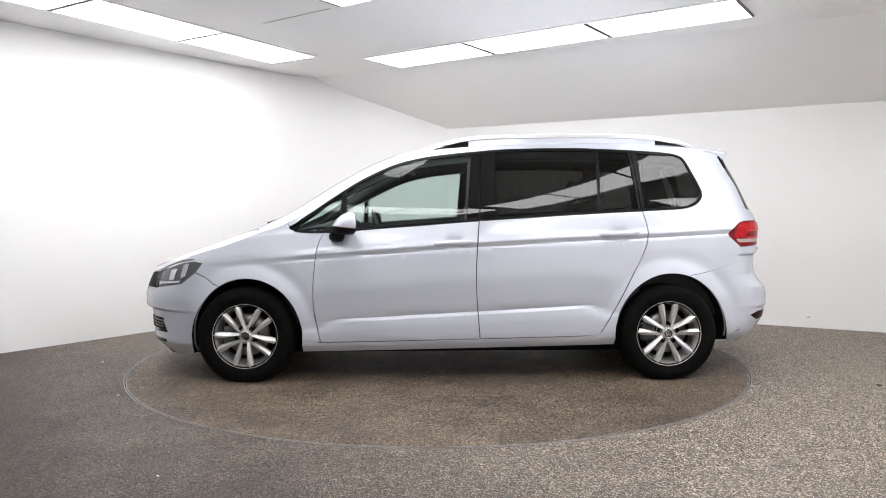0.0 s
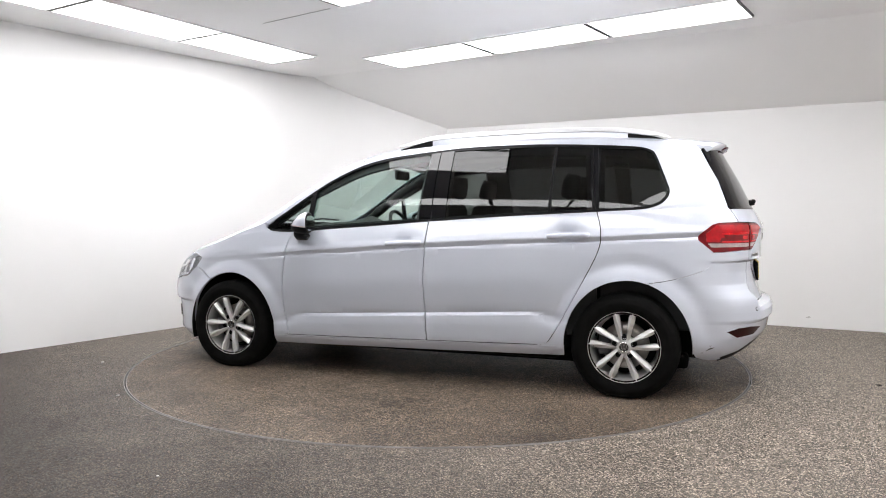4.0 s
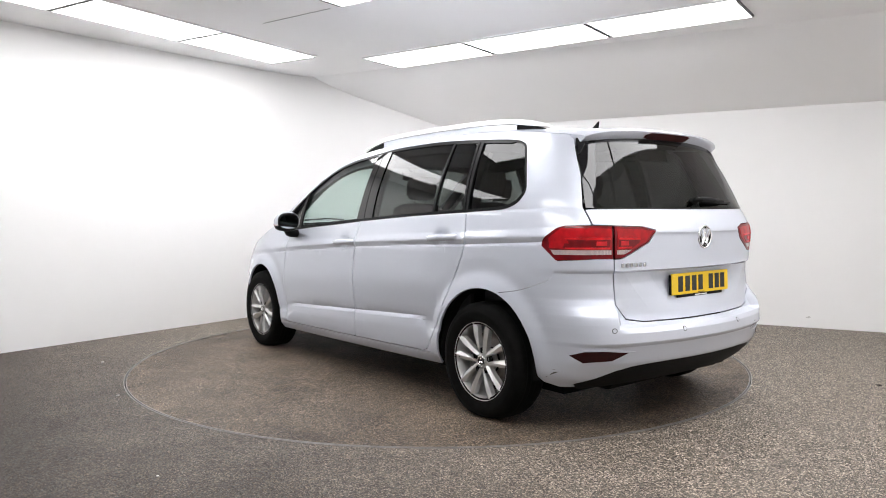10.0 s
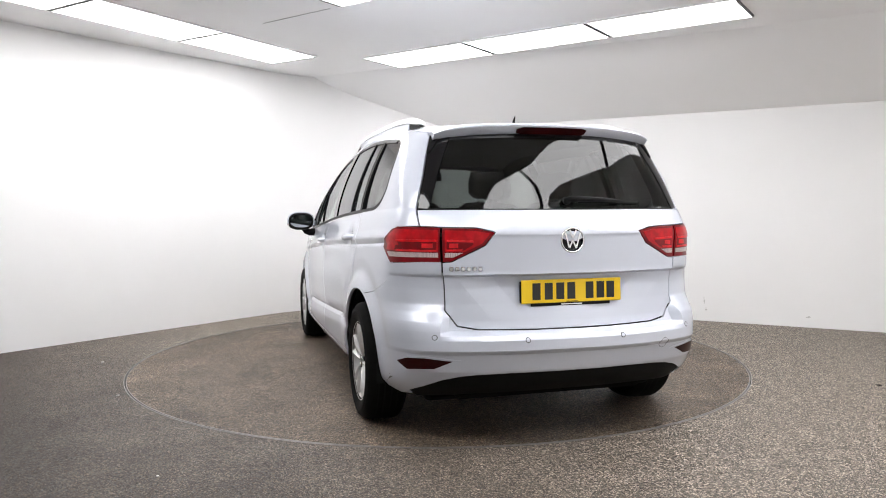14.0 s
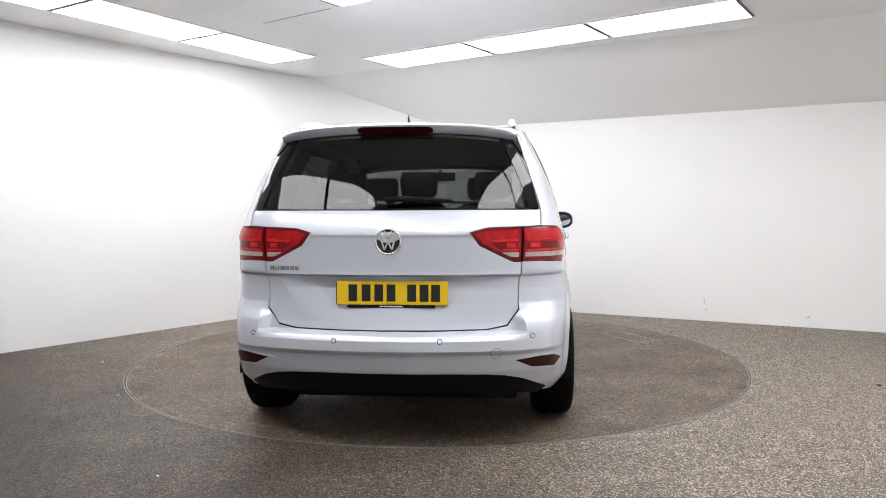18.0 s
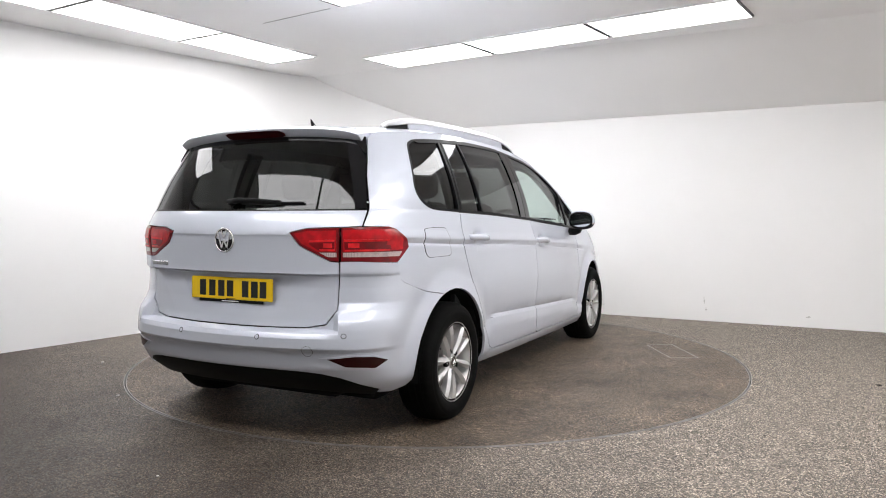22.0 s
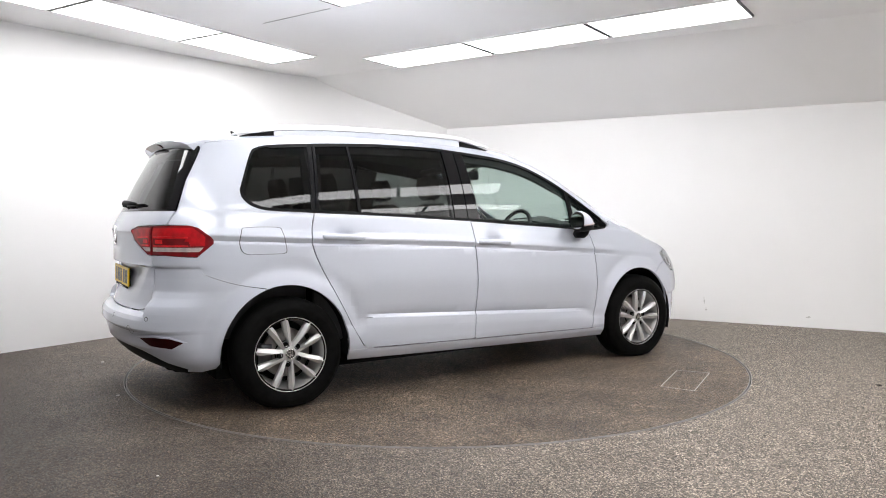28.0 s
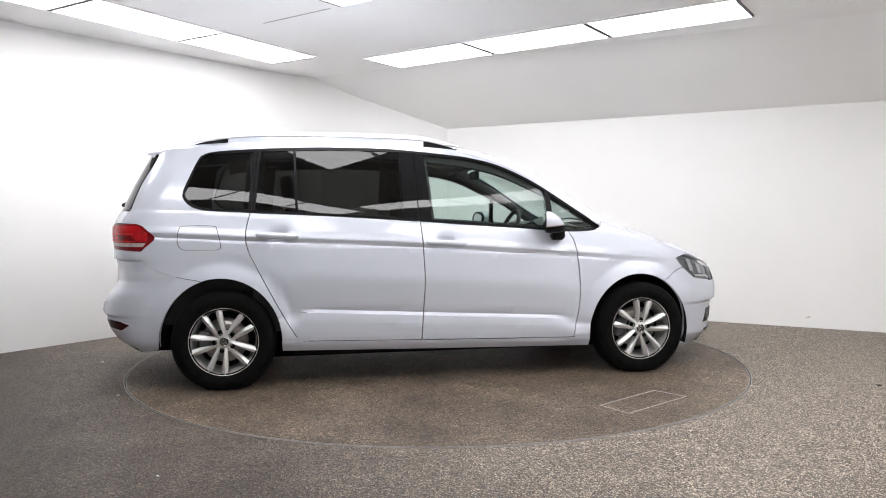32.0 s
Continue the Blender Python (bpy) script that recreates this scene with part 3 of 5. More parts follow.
PAINT = paint_silver()
GLASS_CLEAR = glass("green tinted window glass", (0.70, 0.79, 0.755))
GLASS_DARK = glass("dark privacy glass", (0.135, 0.141, 0.138))
BLACK_GLOSS = material("gloss black trim", (0.003, 0.003, 0.004), 0.01)
BLACK_TRIM = rough_plastic("black rubber trim", (0.005, 0.005, 0.006), 0.40, spec=0.13)
BLACK_PLASTIC = rough_plastic("textured black plastic", (0.0055, 0.0055, 0.006), 0.6, spec=0.15)
UNDER = material("underbody black", (0.004, 0.004, 0.004), 0.9, spec=0.2)
TYRE = rubber()
ALLOY = alloy()
DARK_ALLOY = rough_plastic("shadowed cast metal", (0.10, 0.10, 0.105), 0.5)
DISC = material("brake disc steel", (0.32, 0.30, 0.28), 0.35, 1.0)
DARK_CHROME = material("chrome lettering", (0.55, 0.55, 0.56), 0.2, 1.0)
LAMP_BODY = material("grey lamp housing", (0.22, 0.22, 0.23), 0.3, 0.7)
CHROME = material("chrome", (0.80, 0.80, 0.80), 0.08, 1.0)
MIRROR = material("mirror glass", (0.60, 0.62, 0.63), 0.02, 1.0)
ALUMINIUM = material("satin aluminium", (0.80, 0.80, 0.81), 0.38, 0.35)
RED_DARK = lens("dark red lamp lens", (0.17, 0.001, 0.004))
RED = lens("red lamp lens", (0.44, 0.003, 0.008))
RED_BRIGHT = lens("bright red lamp lens", (0.70, 0.014, 0.020))
LENS_CLEAR = lens("frosted clear lens", (0.48, 0.38, 0.37), 90.0)
REFLECTOR = lens("dark red reflector", (0.022, 0.0004, 0.0008), 120.0)
BRAKE = lens("unlit brake light lens", (0.04, 0.001, 0.002))
HEAD_GLASS = glass("clear lamp cover", (0.86, 0.88, 0.90))
FABRIC = fabric("dark grey seat fabric", (0.016, 0.016, 0.018))
CABIN = rough_plastic("dark cabin plastic", (0.028, 0.028, 0.030), 0.65)
LINER = fabric("grey headlining", (0.16, 0.157, 0.15))
PLATE = material("yellow plate", (0.80, 0.53, 0.006), 0.40, 0.0, 0.1)
PLATE_DARK = material("black plate print", (0.012, 0.012, 0.012), 0.4)
CAP_BLACK = material("black badge ground", (0.012, 0.012, 0.014), 0.2)

car = new("car")


def pair(name, outline, mat, label="", parent=None, **more):
    """The same panel on the left and on the right side."""
    made = []
    for mirror in (False, True):
        made.append(part(name, skin_panel(outline, mat, mirror=mirror, **more), None, parent or car, label))
    return made


# ---- outlines on the skin ----
GAP = 0.0031
V0 = PIVOT + TURN - BACK
S = lambda pts: [sx(x, z) for x, z in pts]
R = lambda pts: [by(y, z) for y, z in pts]

dlo_low = smooth_curve([(1.117, 1.011), (1.098, 0.997), (1.038, 0.986), (0.926, 0.980), (0.777, 0.987), (0.592, 1.003), (0.221, 1.029), (-0.150, 1.057), (-0.708, 1.092), (-1.216, 1.116), (-1.44, 1.126), (-1.530, 1.136), (-1.596, 1.162), (-1.633, 1.202), (-1.641, 1.232)])
dlo_top = smooth_curve([(1.096, 1.029), (0.932, 1.138), (0.743, 1.267), (0.603, 1.352), (0.415, 1.438), (0.225, 1.486), (0.033, 1.510), (-0.140, 1.526), (-0.352, 1.542), (-0.735, 1.547), (-0.965, 1.541), (-1.197, 1.530),
                        (-1.431, 1.513), (-1.518, 1.492), (-1.554, 1.457), (-1.607, 1.334), (-1.640, 1.250)])
low_at = lambda x: float(np.interp(x, [p[0] for p in dlo_low][::-1], [p[1] for p in dlo_low][::-1]))
top_at = lambda x: float(np.interp(x, [p[0] for p in dlo_top][::-1], [p[1] for p in dlo_top][::-1]))
door_front = smooth_curve([(0.874, 0.982), (0.912, 0.912), (0.936, 0.766), (0.947, 0.581), (0.937, 0.431), (0.901, 0.266)], 4)
door_split = smooth_curve([(-0.144, 1.055), (-0.133, 0.917), (-0.122, 0.660), (-0.138, 0.397), (-0.146, 0.287)], 4)
door_rear = smooth_curve([(-1.226, 1.114), (-1.248, 1.031), (-1.254, 0.957), (-1.243, 0.894), (-1.208, 0.808), (-1.112, 0.624), (-1.023, 0.456), (-0.956, 0.342), (-0.930, 0.312), (-0.880, 0.295)], 4)


def shift(line, dx):
    return [(x + dx, z) for x, z in line]


def between(x0, x1, f, step=0.06):
    n = max(2, int(abs(x1 - x0) / step))
    return [(x0 + (x1 - x0) * i / n, f(x0 + (x1 - x0) * i / n)) for i in range(n + 1)]


def arch_points(k, a0, a1, grow=0.0, n=26):
    ax, az, rx, rz = ARCHES[k]
    return [(ax + (rx + grow) * math.cos(radians(a0 + (a1 - a0) * i / n)), az + (rz + grow) * math.sin(radians(a0 + (a1 - a0) * i / n))) for i in range(n + 1)]


# front door, rear door, sill
outline = shift(door_front, -GAP)[::-1] + between(0.85, -0.143 + GAP, lambda x: low_at(x) - 0.002)[0:] + shift(door_split, GAP) + between(-0.148 + GAP, 0.899 - GAP, lambda x: sill_z(x) + 0.0115)
side = side_lines(-1.3, 1.2)
side_a = side_lines(-0.2, 1.2)
side_b = side_lines(-1.3, -0.1)
side_c = side_lines(-1.9, -1.1)
pair("front_door", S(outline), PAINT, "front door skin, silver paint", lines=side_a)
outline = shift(door_split, -GAP)[::-1] + between(-0.143 - GAP, -1.213, lambda x: low_at(x) - 0.002) + shift(door_rear, GAP) + between(-0.88, -0.148 - GAP, lambda x: sill_z(x) + 0.0115)
pair("rear_door", S(outline), PAINT, "rear door skin, silver paint", lines=side_b)
outline = between(1.020, -1.040, lambda x: sill_z(x) + 0.005) + between(-1.036, 1.020, lambda x: rocker_z(x))
pair("sill", S(outline), PAINT, lines=side_lines(0.2, 0.9), offset=0.002)

# front wing
lamp_head = [(2.066, 0.725), (1.969, 0.766), (1.86, 0.795), (1.766, 0.806), (1.687, 0.788), (1.735, 0.728), (1.838, 0.650), (2.060, 0.612)]
outline = shift(door_front, GAP) + [(1.004, sill_z(1.0) + 0.004)] + arch_points(0, 187, 60.3) + [(1.605, 0.655), (1.67, 0.699), (1.730, 0.724), (1.681, 0.788), (1.766, 0.812), (1.86, 0.801)]
outline += between(1.84, 1.12, lambda x: float(edge_z(x)) - 0.002)
outline += [(1.115, 1.014), (1.07, 0.993), (0.95, 0.983)]
pair("front_wing", S(outline), PAINT, "front wing, silver paint", lines=side_lines(0.9, 1.4), du=0.02, dz=0.018)

pair("wing_corner", S([(1.17, 0.990), (1.112, 0.996), (1.106, 1.040), (1.17, 1.026)]), PAINT, offset=-0.005)

# side frame: quarter panel, pillar and roof frame in one pressing
lamp_tip = [(-1.918, 1.051), (-1.878, 1.038), (-1.818, 0.990), (-1.802, 0.971), (-1.804, 0.950), (-1.887, 0.880)]
outline = S(shift(door_rear, -GAP)[::-1][1:]) + S([p for p in dlo_low if p[0] < -1.22]) + S(dlo_top[::-1])
outline += S(between(1.12, -1.50, lambda x: float(edge_z(x)) + 0.001))
outline += S([(-1.60, 1.537), (-1.70, 1.525), (-1.775, 1.515)]) + R([(0.600, 1.490), (0.660, 1.300), (0.709, 1.140), (0.710, 1.056)])
outline += S(lamp_tip) + S(smooth_curve([(-1.883, 0.872), (-1.866, 0.797), (-1.790, 0.757), (-1.670, 0.720), (-1.536, 0.696)], 4)) + S(arch_points(1, 108, -5)) + S([(-1.006, sill_z(-1.0) + 0.006), (-0.90, sill_z(-0.9) + 0.008)])
pair("quarter_panel", outline, PAINT, "rear quarter panel and roof frame, silver paint", lines=side_c, du=0.02, dz=0.018)

# black trim round the windows
outline = dlo_low[9:-8] + [(x, z + 0.016) for x, z in dlo_low[9:-8]][::-1]
pair("belt_trim", S(outline), BLACK_TRIM, offset=0.002, flange=0.01)
outline = dlo_top[2:] + [(x + 0.010 if x < -1.5 else x + 0.004, z - (min(0.020, max(0.004, 0.4 * (z - low_at(x)))) if x > -1.45 else 0.010)) for x, z in dlo_top[2:]][::-1]
pair("window_trim", S(outline), BLACK_TRIM, offset=0.001, flange=0.01)
outline = [p for p in dlo_low if p[0] < -1.22] + [(x + 0.012, z + 0.015) for x, z in dlo_low if x < -1.22][::-1]
pair("window_trim", S(outline), BLACK_TRIM, offset=0.001, flange=0.01)


def set_in(x, z):
    """Side glass stands steeper than the body's lean: set in deeper along the belt than under the roof."""
    up = np.clip((z - belt_z(x)) / 0.45, 0, 1)
    return -0.003 - 0.026 * (1 - up) * (0.30 + 0.70 * ramp01(x, -1.0, 0.1))


def upright(top_x0, top_x1, low_x0, low_x1):
    """A pillar's cover between the trims; x0 is its front edge."""
    return [(low_x0, low_at(low_x0) + 0.012), (top_x0, top_at(top_x0) - 0.016), (top_x1, top_at(top_x1) - 0.016), (low_x1, low_at(low_x1) + 0.012)]


pair("pillar_cover", S(upright(-0.100, -0.165, -0.062, -0.145)), BLACK_GLOSS, "gloss black pillar cover", offset=lambda x, z: set_in(x, z) + 0.006)
pair("pillar_cover", S(upright(-0.171, -0.262, -0.152, -0.250)), BLACK_GLOSS, "gloss black pillar cover", offset=lambda x, z: set_in(x, z) + 0.006)
pair("window_divider", S(upright(-0.942, -0.957, -0.928, -0.945)), BLACK_TRIM, offset=0.003)
pair("pillar_cover", S(upright(-1.160, -1.177, -1.198, -1.214)), BLACK_TRIM, offset=0.004)
pair("pillar_cover", S(upright(-1.183, -1.210, -1.219, -1.238)), BLACK_TRIM, offset=0.003)
pair("window_divider", S(upright(0.762, 0.728, 0.775, 0.735)), BLACK_TRIM, offset=0.002)


def pane(name, x_front, x_rear, mat, label):
    """Glass between two slanting edges, each (x at the top, x at the bottom)."""
    lo = between(x_front[1], x_rear[1], lambda x: low_at(x) + 0.010)
    hi = between(x_rear[0], x_front[0], lambda x: top_at(x) - 0.012)
    return pair(name, S(lo + hi), mat, label, offset=set_in, flange=0.004, du=0.08, dz=0.06)


pane("quarter_light", (1.02, 1.060), (0.700, 0.750), GLASS_CLEAR, "small clear quarter light")
pane("front_side_window", (0.725, 0.770), (-0.120, -0.080), GLASS_CLEAR, "clear green-tinted side window, closed")
pane("rear_side_window", (-0.240, -0.230), (-0.950, -0.936), GLASS_DARK, "dark privacy side window, closed")
pane("fixed_side_window", (-0.950, -0.936), (-1.170, -1.206), GLASS_DARK, "dark privacy fixed pane")
outline = [(-1.225, low_at(-1.225) + 0.010)] + [(x + 0.008, z + 0.010) for x, z in dlo_low if x < -1.26] + [(x + 0.007, z - 0.008) for x, z in dlo_top if x < -1.22][::-1]
pair("quarter_window", S(outline), GLASS_DARK, "dark privacy quarter window", offset=set_in, flange=0.004, du=0.08, dz=0.06)

# ---- tailgate, rear screen, bumper ----
RECESS_CUTS = [((s * by(0.556 - d, 0.822)[0], 0.822), (s * by(0.4104 - d, 0.64)[0], 0.64)) for s in (-1, 1) for d in (-0.004, 0.0, 0.170, 0.174)]
half = [(0.703, 1.128), (0.704, 1.056), (0.628, 1.052), (0.457, 1.047), (0.373, 1.026), (0.420, 0.962), (0.575, 0.885), (0.613, 0.883), (0.609, 0.825), (0.600, 0.662), (0.548, 0.592), (0.455, 0.575), (0.2, 0.571)]
outline = R(half) + R([(-y, z) for y, z in half[::-1]]) + R([(-0.35, 1.128), (0.0, 1.127), (0.35, 1.128)])
part("tailgate", skin_panel(outline, PAINT, du=0.025, dz=0.022, lines=REAR_CUTS + RECESS_CUTS, angle=26), None, car, "tailgate skin, silver paint, closed")
half = [(0.655, 1.136), (0.612, 1.26), (0.553, 1.40), (0.500, 1.514)]
outline = R(half) + R([(0.3, 1.522), (-0.3, 1.522)]) + R([(-y, z) for y, z in half[::-1]]) + R([(-0.3, 1.134), (0.0, 1.133), (0.3, 1.134)])
part("rear_screen", skin_panel(outline, GLASS_DARK, offset=-0.001, du=0.06, dz=0.05, flange=0.004), None, car, "dark privacy rear screen")
outline = R([(0.655, 1.134), (0.612, 1.26), (0.553, 1.40), (0.500, 1.514), (0.594, 1.492), (0.654, 1.300), (0.699, 1.137)])
pair("screen_trim", outline, BLACK_GLOSS, "gloss black trim beside the rear screen", offset=0.001, du=0.03, dz=0.05)
outline = R([(0.300, 1.1275), (0.68, 1.1295), (0.66, 1.139), (0.300, 1.137)])
pair("screen_seal", outline, BLACK_TRIM, offset=-0.002, du=0.05)
outline = R([(0.301, 1.1275), (-0.301, 1.1275), (-0.301, 1.137), (0.301, 1.137)])
part("screen_seal", skin_panel(outline, BLACK_TRIM, offset=-0.002), None, car)

half = S(smooth_curve([(-1.540, 0.693), (-1.67, 0.717), (-1.789, 0.7545), (-1.864, 0.7945), (-1.8815, 0.876)], 4)) + R([(0.70, 0.8865), (0.620, 0.886), (0.615, 0.825), (0.606, 0.660), (0.552, 0.585), (0.457, 0.569), (0.2, 0.565)])
low = R([(0.0, 0.372), (0.30, 0.371), (0.46, 0.366), (0.54, 0.358), (0.62, 0.338), (0.70, 0.298), (0.745, 0.262)]) + S([(-1.93, 0.246), (-1.87, 0.242), (-1.80, 0.262), (-1.787, 0.285)]) + S(arch_points(1, 184, 108))
outline = low + half + [(-v, z) for v, z in half[::-1]] + [(-v, z) for v, z in low[::-1]][:-1]
part("rear_bumper", skin_panel(outline, PAINT, du=0.025, dz=0.022, lines=REAR_CUTS, angle=22), None, car, "rear bumper, silver paint, scuffed at one corner")
half = R([(0.0, 0.369), (0.30, 0.368), (0.46, 0.363), (0.54, 0.355), (0.62, 0.335), (0.70, 0.294), (0.742, 0.259)])
lowr = R([(0.70, 0.225), (0.45, 0.245), (0.0, 0.255)])
outline = half + lowr[:-1] + [(-v, z) for v, z in lowr[::-1]] + [(-v, z) for v, z in half[::-1]][:-1]
part("bumper_valance", skin_panel(outline, BLACK_PLASTIC, offset=-0.006, flange=0.03), None, car, "textured black lower valance")

lamp_side = R([(0.623, 1.046), (0.70, 1.049)]) + S(lamp_tip) + R([(0.70, 0.889), (0.623, 0.889)])
for mirror in (False, True):
    lamp = part("tail_lamp", skin_panel(lamp_side, RED_DARK, offset=0.001, du=0.03, mirror=mirror), None, car, "red tail lamp cluster on the wing")
    inner = R([(0.632, 1.034), (0.70, 1.037)]) + S([(-1.905, 1.038), (-1.845, 0.990), (-1.850, 0.940)]) + R([(0.70, 0.934), (0.632, 0.934)])
    part("red_lens", skin_panel(inner, RED, offset=0.0035, du=0.03, mirror=mirror, flange=0.003), None, lamp, "ribbed red lens")
    inner = R([(0.640, 0.988), (0.72, 0.990)]) + S([(-1.935, 0.988), (-1.920, 0.942)]) + R([(0.72, 0.940), (0.640, 0.940)])
    part("light_guide", skin_panel(inner, RED_DARK, offset=0.005, du=0.03, mirror=mirror, flange=0.004), None, lamp, "darker red light guide")
    for z0, z1 in ((0.982, 0.992), (0.936, 0.944)):
        part("guide_strip", skin_panel(R([(0.640, z1), (0.72, z1 + 0.001)]) + S([(-1.93, z1), (-1.93, z0)]) + R([(0.72, z0), (0.640, z0)]), RED_BRIGHT, offset=0.0065, du=0.03, mirror=mirror, flange=0.003), None, lamp, "brighter red strip")
    part("guide_strip", skin_panel(R([(0.655, 0.974), (0.70, 0.974), (0.70, 0.953), (0.655, 0.953)]), RED_BRIGHT, offset=0.0065, du=0.03, mirror=mirror, flange=0.003), None, lamp, "brighter red block")
    inner = R([(0.632, 0.930), (0.70, 0.931)]) + S([(-1.856, 0.931), (-1.876, 0.908)]) + R([(0.70, 0.909), (0.632, 0.909)])
    part("clear_lens", skin_panel(inner, LENS_CLEAR, offset=0.0035, du=0.03, mirror=mirror, flange=0.003), None, lamp, "frosted clear lower strip")
    gate = R([(0.612, 1.046), (0.457, 1.041), (0.380, 1.023), (0.425, 0.966), (0.577, 0.890), (0.612, 0.889)])
    lamp = part("tailgate_lamp", skin_panel(gate, RED_DARK, offset=0.001, du=0.03, mirror=mirror), None, car, "pointed red tail lamp on the tailgate")
    inner = R([(0.603, 1.034), (0.465, 1.030), (0.402, 1.018), (0.438, 0.972), (0.515, 0.934), (0.603, 0.934)])
    part("red_lens", skin_panel(inner, RED, offset=0.0035, du=0.03, mirror=mirror, flange=0.003), None, lamp, "ribbed red lens")
    inner = R([(0.596, 0.988), (0.480, 0.985), (0.478, 0.968), (0.520, 0.941), (0.596, 0.940)])
    part("light_guide", skin_panel(inner, RED_DARK, offset=0.005, du=0.03, mirror=mirror, flange=0.004), None, lamp, "darker red light guide")
    for shape in ([(0.596, 0.992), (0.478, 0.988), (0.474, 0.978), (0.596, 0.982)], [(0.596, 0.946), (0.524, 0.947), (0.530, 0.939), (0.596, 0.938)], [(0.585, 0.974), (0.545, 0.974), (0.545, 0.953), (0.585, 0.953)]):
        part("guide_strip", skin_panel(R(shape), RED_BRIGHT, offset=0.0065, du=0.03, mirror=mirror, flange=0.003), None, lamp, "brighter red strip")
    inner = R([(0.603, 0.930), (0.524, 0.930), (0.566, 0.909), (0.603, 0.909)])
    part("clear_lens", skin_panel(inner, LENS_CLEAR, offset=0.0035, du=0.03, mirror=mirror, flange=0.003), None, lamp, "frosted clear lower strip")
    shape = S([(-1.965, 0.420), (-2.03, 0.442)]) + R([(0.70, 0.446), (0.585, 0.434), (0.660, 0.397), (0.74, 0.391)]) + S([(-2.02, 0.386)])
    rim = S([(-1.950, 0.420), (-2.03, 0.449)]) + R([(0.70, 0.454), (0.548, 0.437), (0.655, 0.389), (0.74, 0.383)]) + S([(-2.01, 0.378)])
    edge = part("reflector_surround", skin_panel(rim, PAINT, offset=0.003, du=0.03, mirror=mirror), None, car)
    part("rear_reflector", skin_panel(shape, REFLECTOR, offset=0.005, du=0.03, mirror=mirror, flange=0.006), None, car, "dark red bumper reflector")


def disc_on_skin(v, z, r, mat, offset, name, parent, count=20, hole=0.0):
    """A flat disc or ring that follows the skin."""
    bm = bmesh.new()
    outer = [bm.verts.new((v + r * math.cos(2 * math.pi * i / count), z + r * math.sin(2 * math.pi * i / count), 0)) for i in range(count)]
    if hole:
        inner = [bm.verts.new((v + hole * math.cos(2 * math.pi * i / count), z + hole * math.sin(2 * math.pi * i / count), 0)) for i in range(count)]
        for i in range(count):
            j = (i + 1) % count
            bm.faces.new((outer[i], outer[j], inner[j], inner[i]))
    else:
        bm.faces.new(outer)
    vv, zz = np.array([w.co.x for w in bm.verts]), np.array([w.co.y for w in bm.verts])
    for w, q in zip(bm.verts, skin(vv, zz) + skin_normal(vv, zz) * offset):
        w.co = q
    return part(name, finish(bm, mat, lambda c: Vector((-1, 0, 0)), 0.003), None, parent)


for y, z in ((0.249, 0.529), (-0.243, 0.529), (-0.666, 0.545), (0.666, 0.545)):
    v, _ = by(y, z)
    disc_on_skin(v, z, 0.0125, BLACK_TRIM, 0.0005, "parking_sensor", car, hole=0.0095)
    disc_on_skin(v, z, 0.0092, PAINT, 0.001, "parking_sensor", car)
v, z = by(-0.499, 0.470)
disc_on_skin(v, z, 0.026, BLACK_TRIM, 0.0004, "tow_cover", car, 28, hole=0.0245)

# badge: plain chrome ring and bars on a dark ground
def badge(at, r, turn, parent, thick=0.010):
    """A round badge that faces along -y before it is turned."""
    b = part("badge", lathe([(0.0, -thick * 0.4), (r * 0.9, -thick * 0.4), (r * 0.9, 0.0), (0.0, 0.0)], 32), CAP_BLACK, parent, "round badge, chrome on black")
    b.matrix_basis = Matrix.Translation(at) @ turn
    part("ring", lathe([(r * 0.86, 0), (r * 0.86, -thick * 0.8), (r * 0.93, -thick), (r, -thick * 0.7), (r, 0), (r * 0.86, 0)], 40), CHROME, b)
    for x0, z0, x1, z1 in ((-0.62, 0.55, -0.28, -0.62), (0.62, 0.55, 0.28, -0.62), (-0.28, -0.62, 0.0, 0.02), (0.28, -0.62, 0.0, 0.02), (-0.26, 0.78, 0.0, 0.18), (0.26, 0.78, 0.0, 0.18)):
        a, c = Vector((x0 * r, 0, z0 * r)), Vector((x1 * r, 0, z1 * r))
        d = (c - a).normalized()
        w = Vector((-d.z, 0, d.x)) * r * 0.085
        bm = bmesh.new()
        lowr = [bm.verts.new(q + Vector((0, -thick * 0.3, 0))) for q in (a - w, a + w, c + w, c - w)]
        high = [bm.verts.new(q + Vector((0, -thick * 0.85, 0))) for q in (a - w * 0.7, a + w * 0.7, c + w * 0.7, c - w * 0.7)]
        bm.faces.new(high)
        for i in range(4):
            bm.faces.new((lowr[i], lowr[(i + 1) % 4], high[(i + 1) % 4], high[i]))
        bmesh.ops.recalc_face_normals(bm, faces=bm.faces[:])
        part("bar", bm, CHROME, b)
    return b


badge(Vector((-2.179, 0, 0.984)), 0.062, pose(0, 0, 0, 0, 0, -90), car)

# six plain chrome bars where the model's name stands
for i in range(6):
    y = 0.577 - i * 0.0262
    x = float(rear_x(np.array(y), np.array(0.855)))
    for h0, h1 in ((0.845, 0.865),):
        part("name_bar", box_bm(x - 0.005, x + 0.003, y - 0.0095, y + 0.0095, h0, h1, 0.002, 1), DARK_CHROME, car)

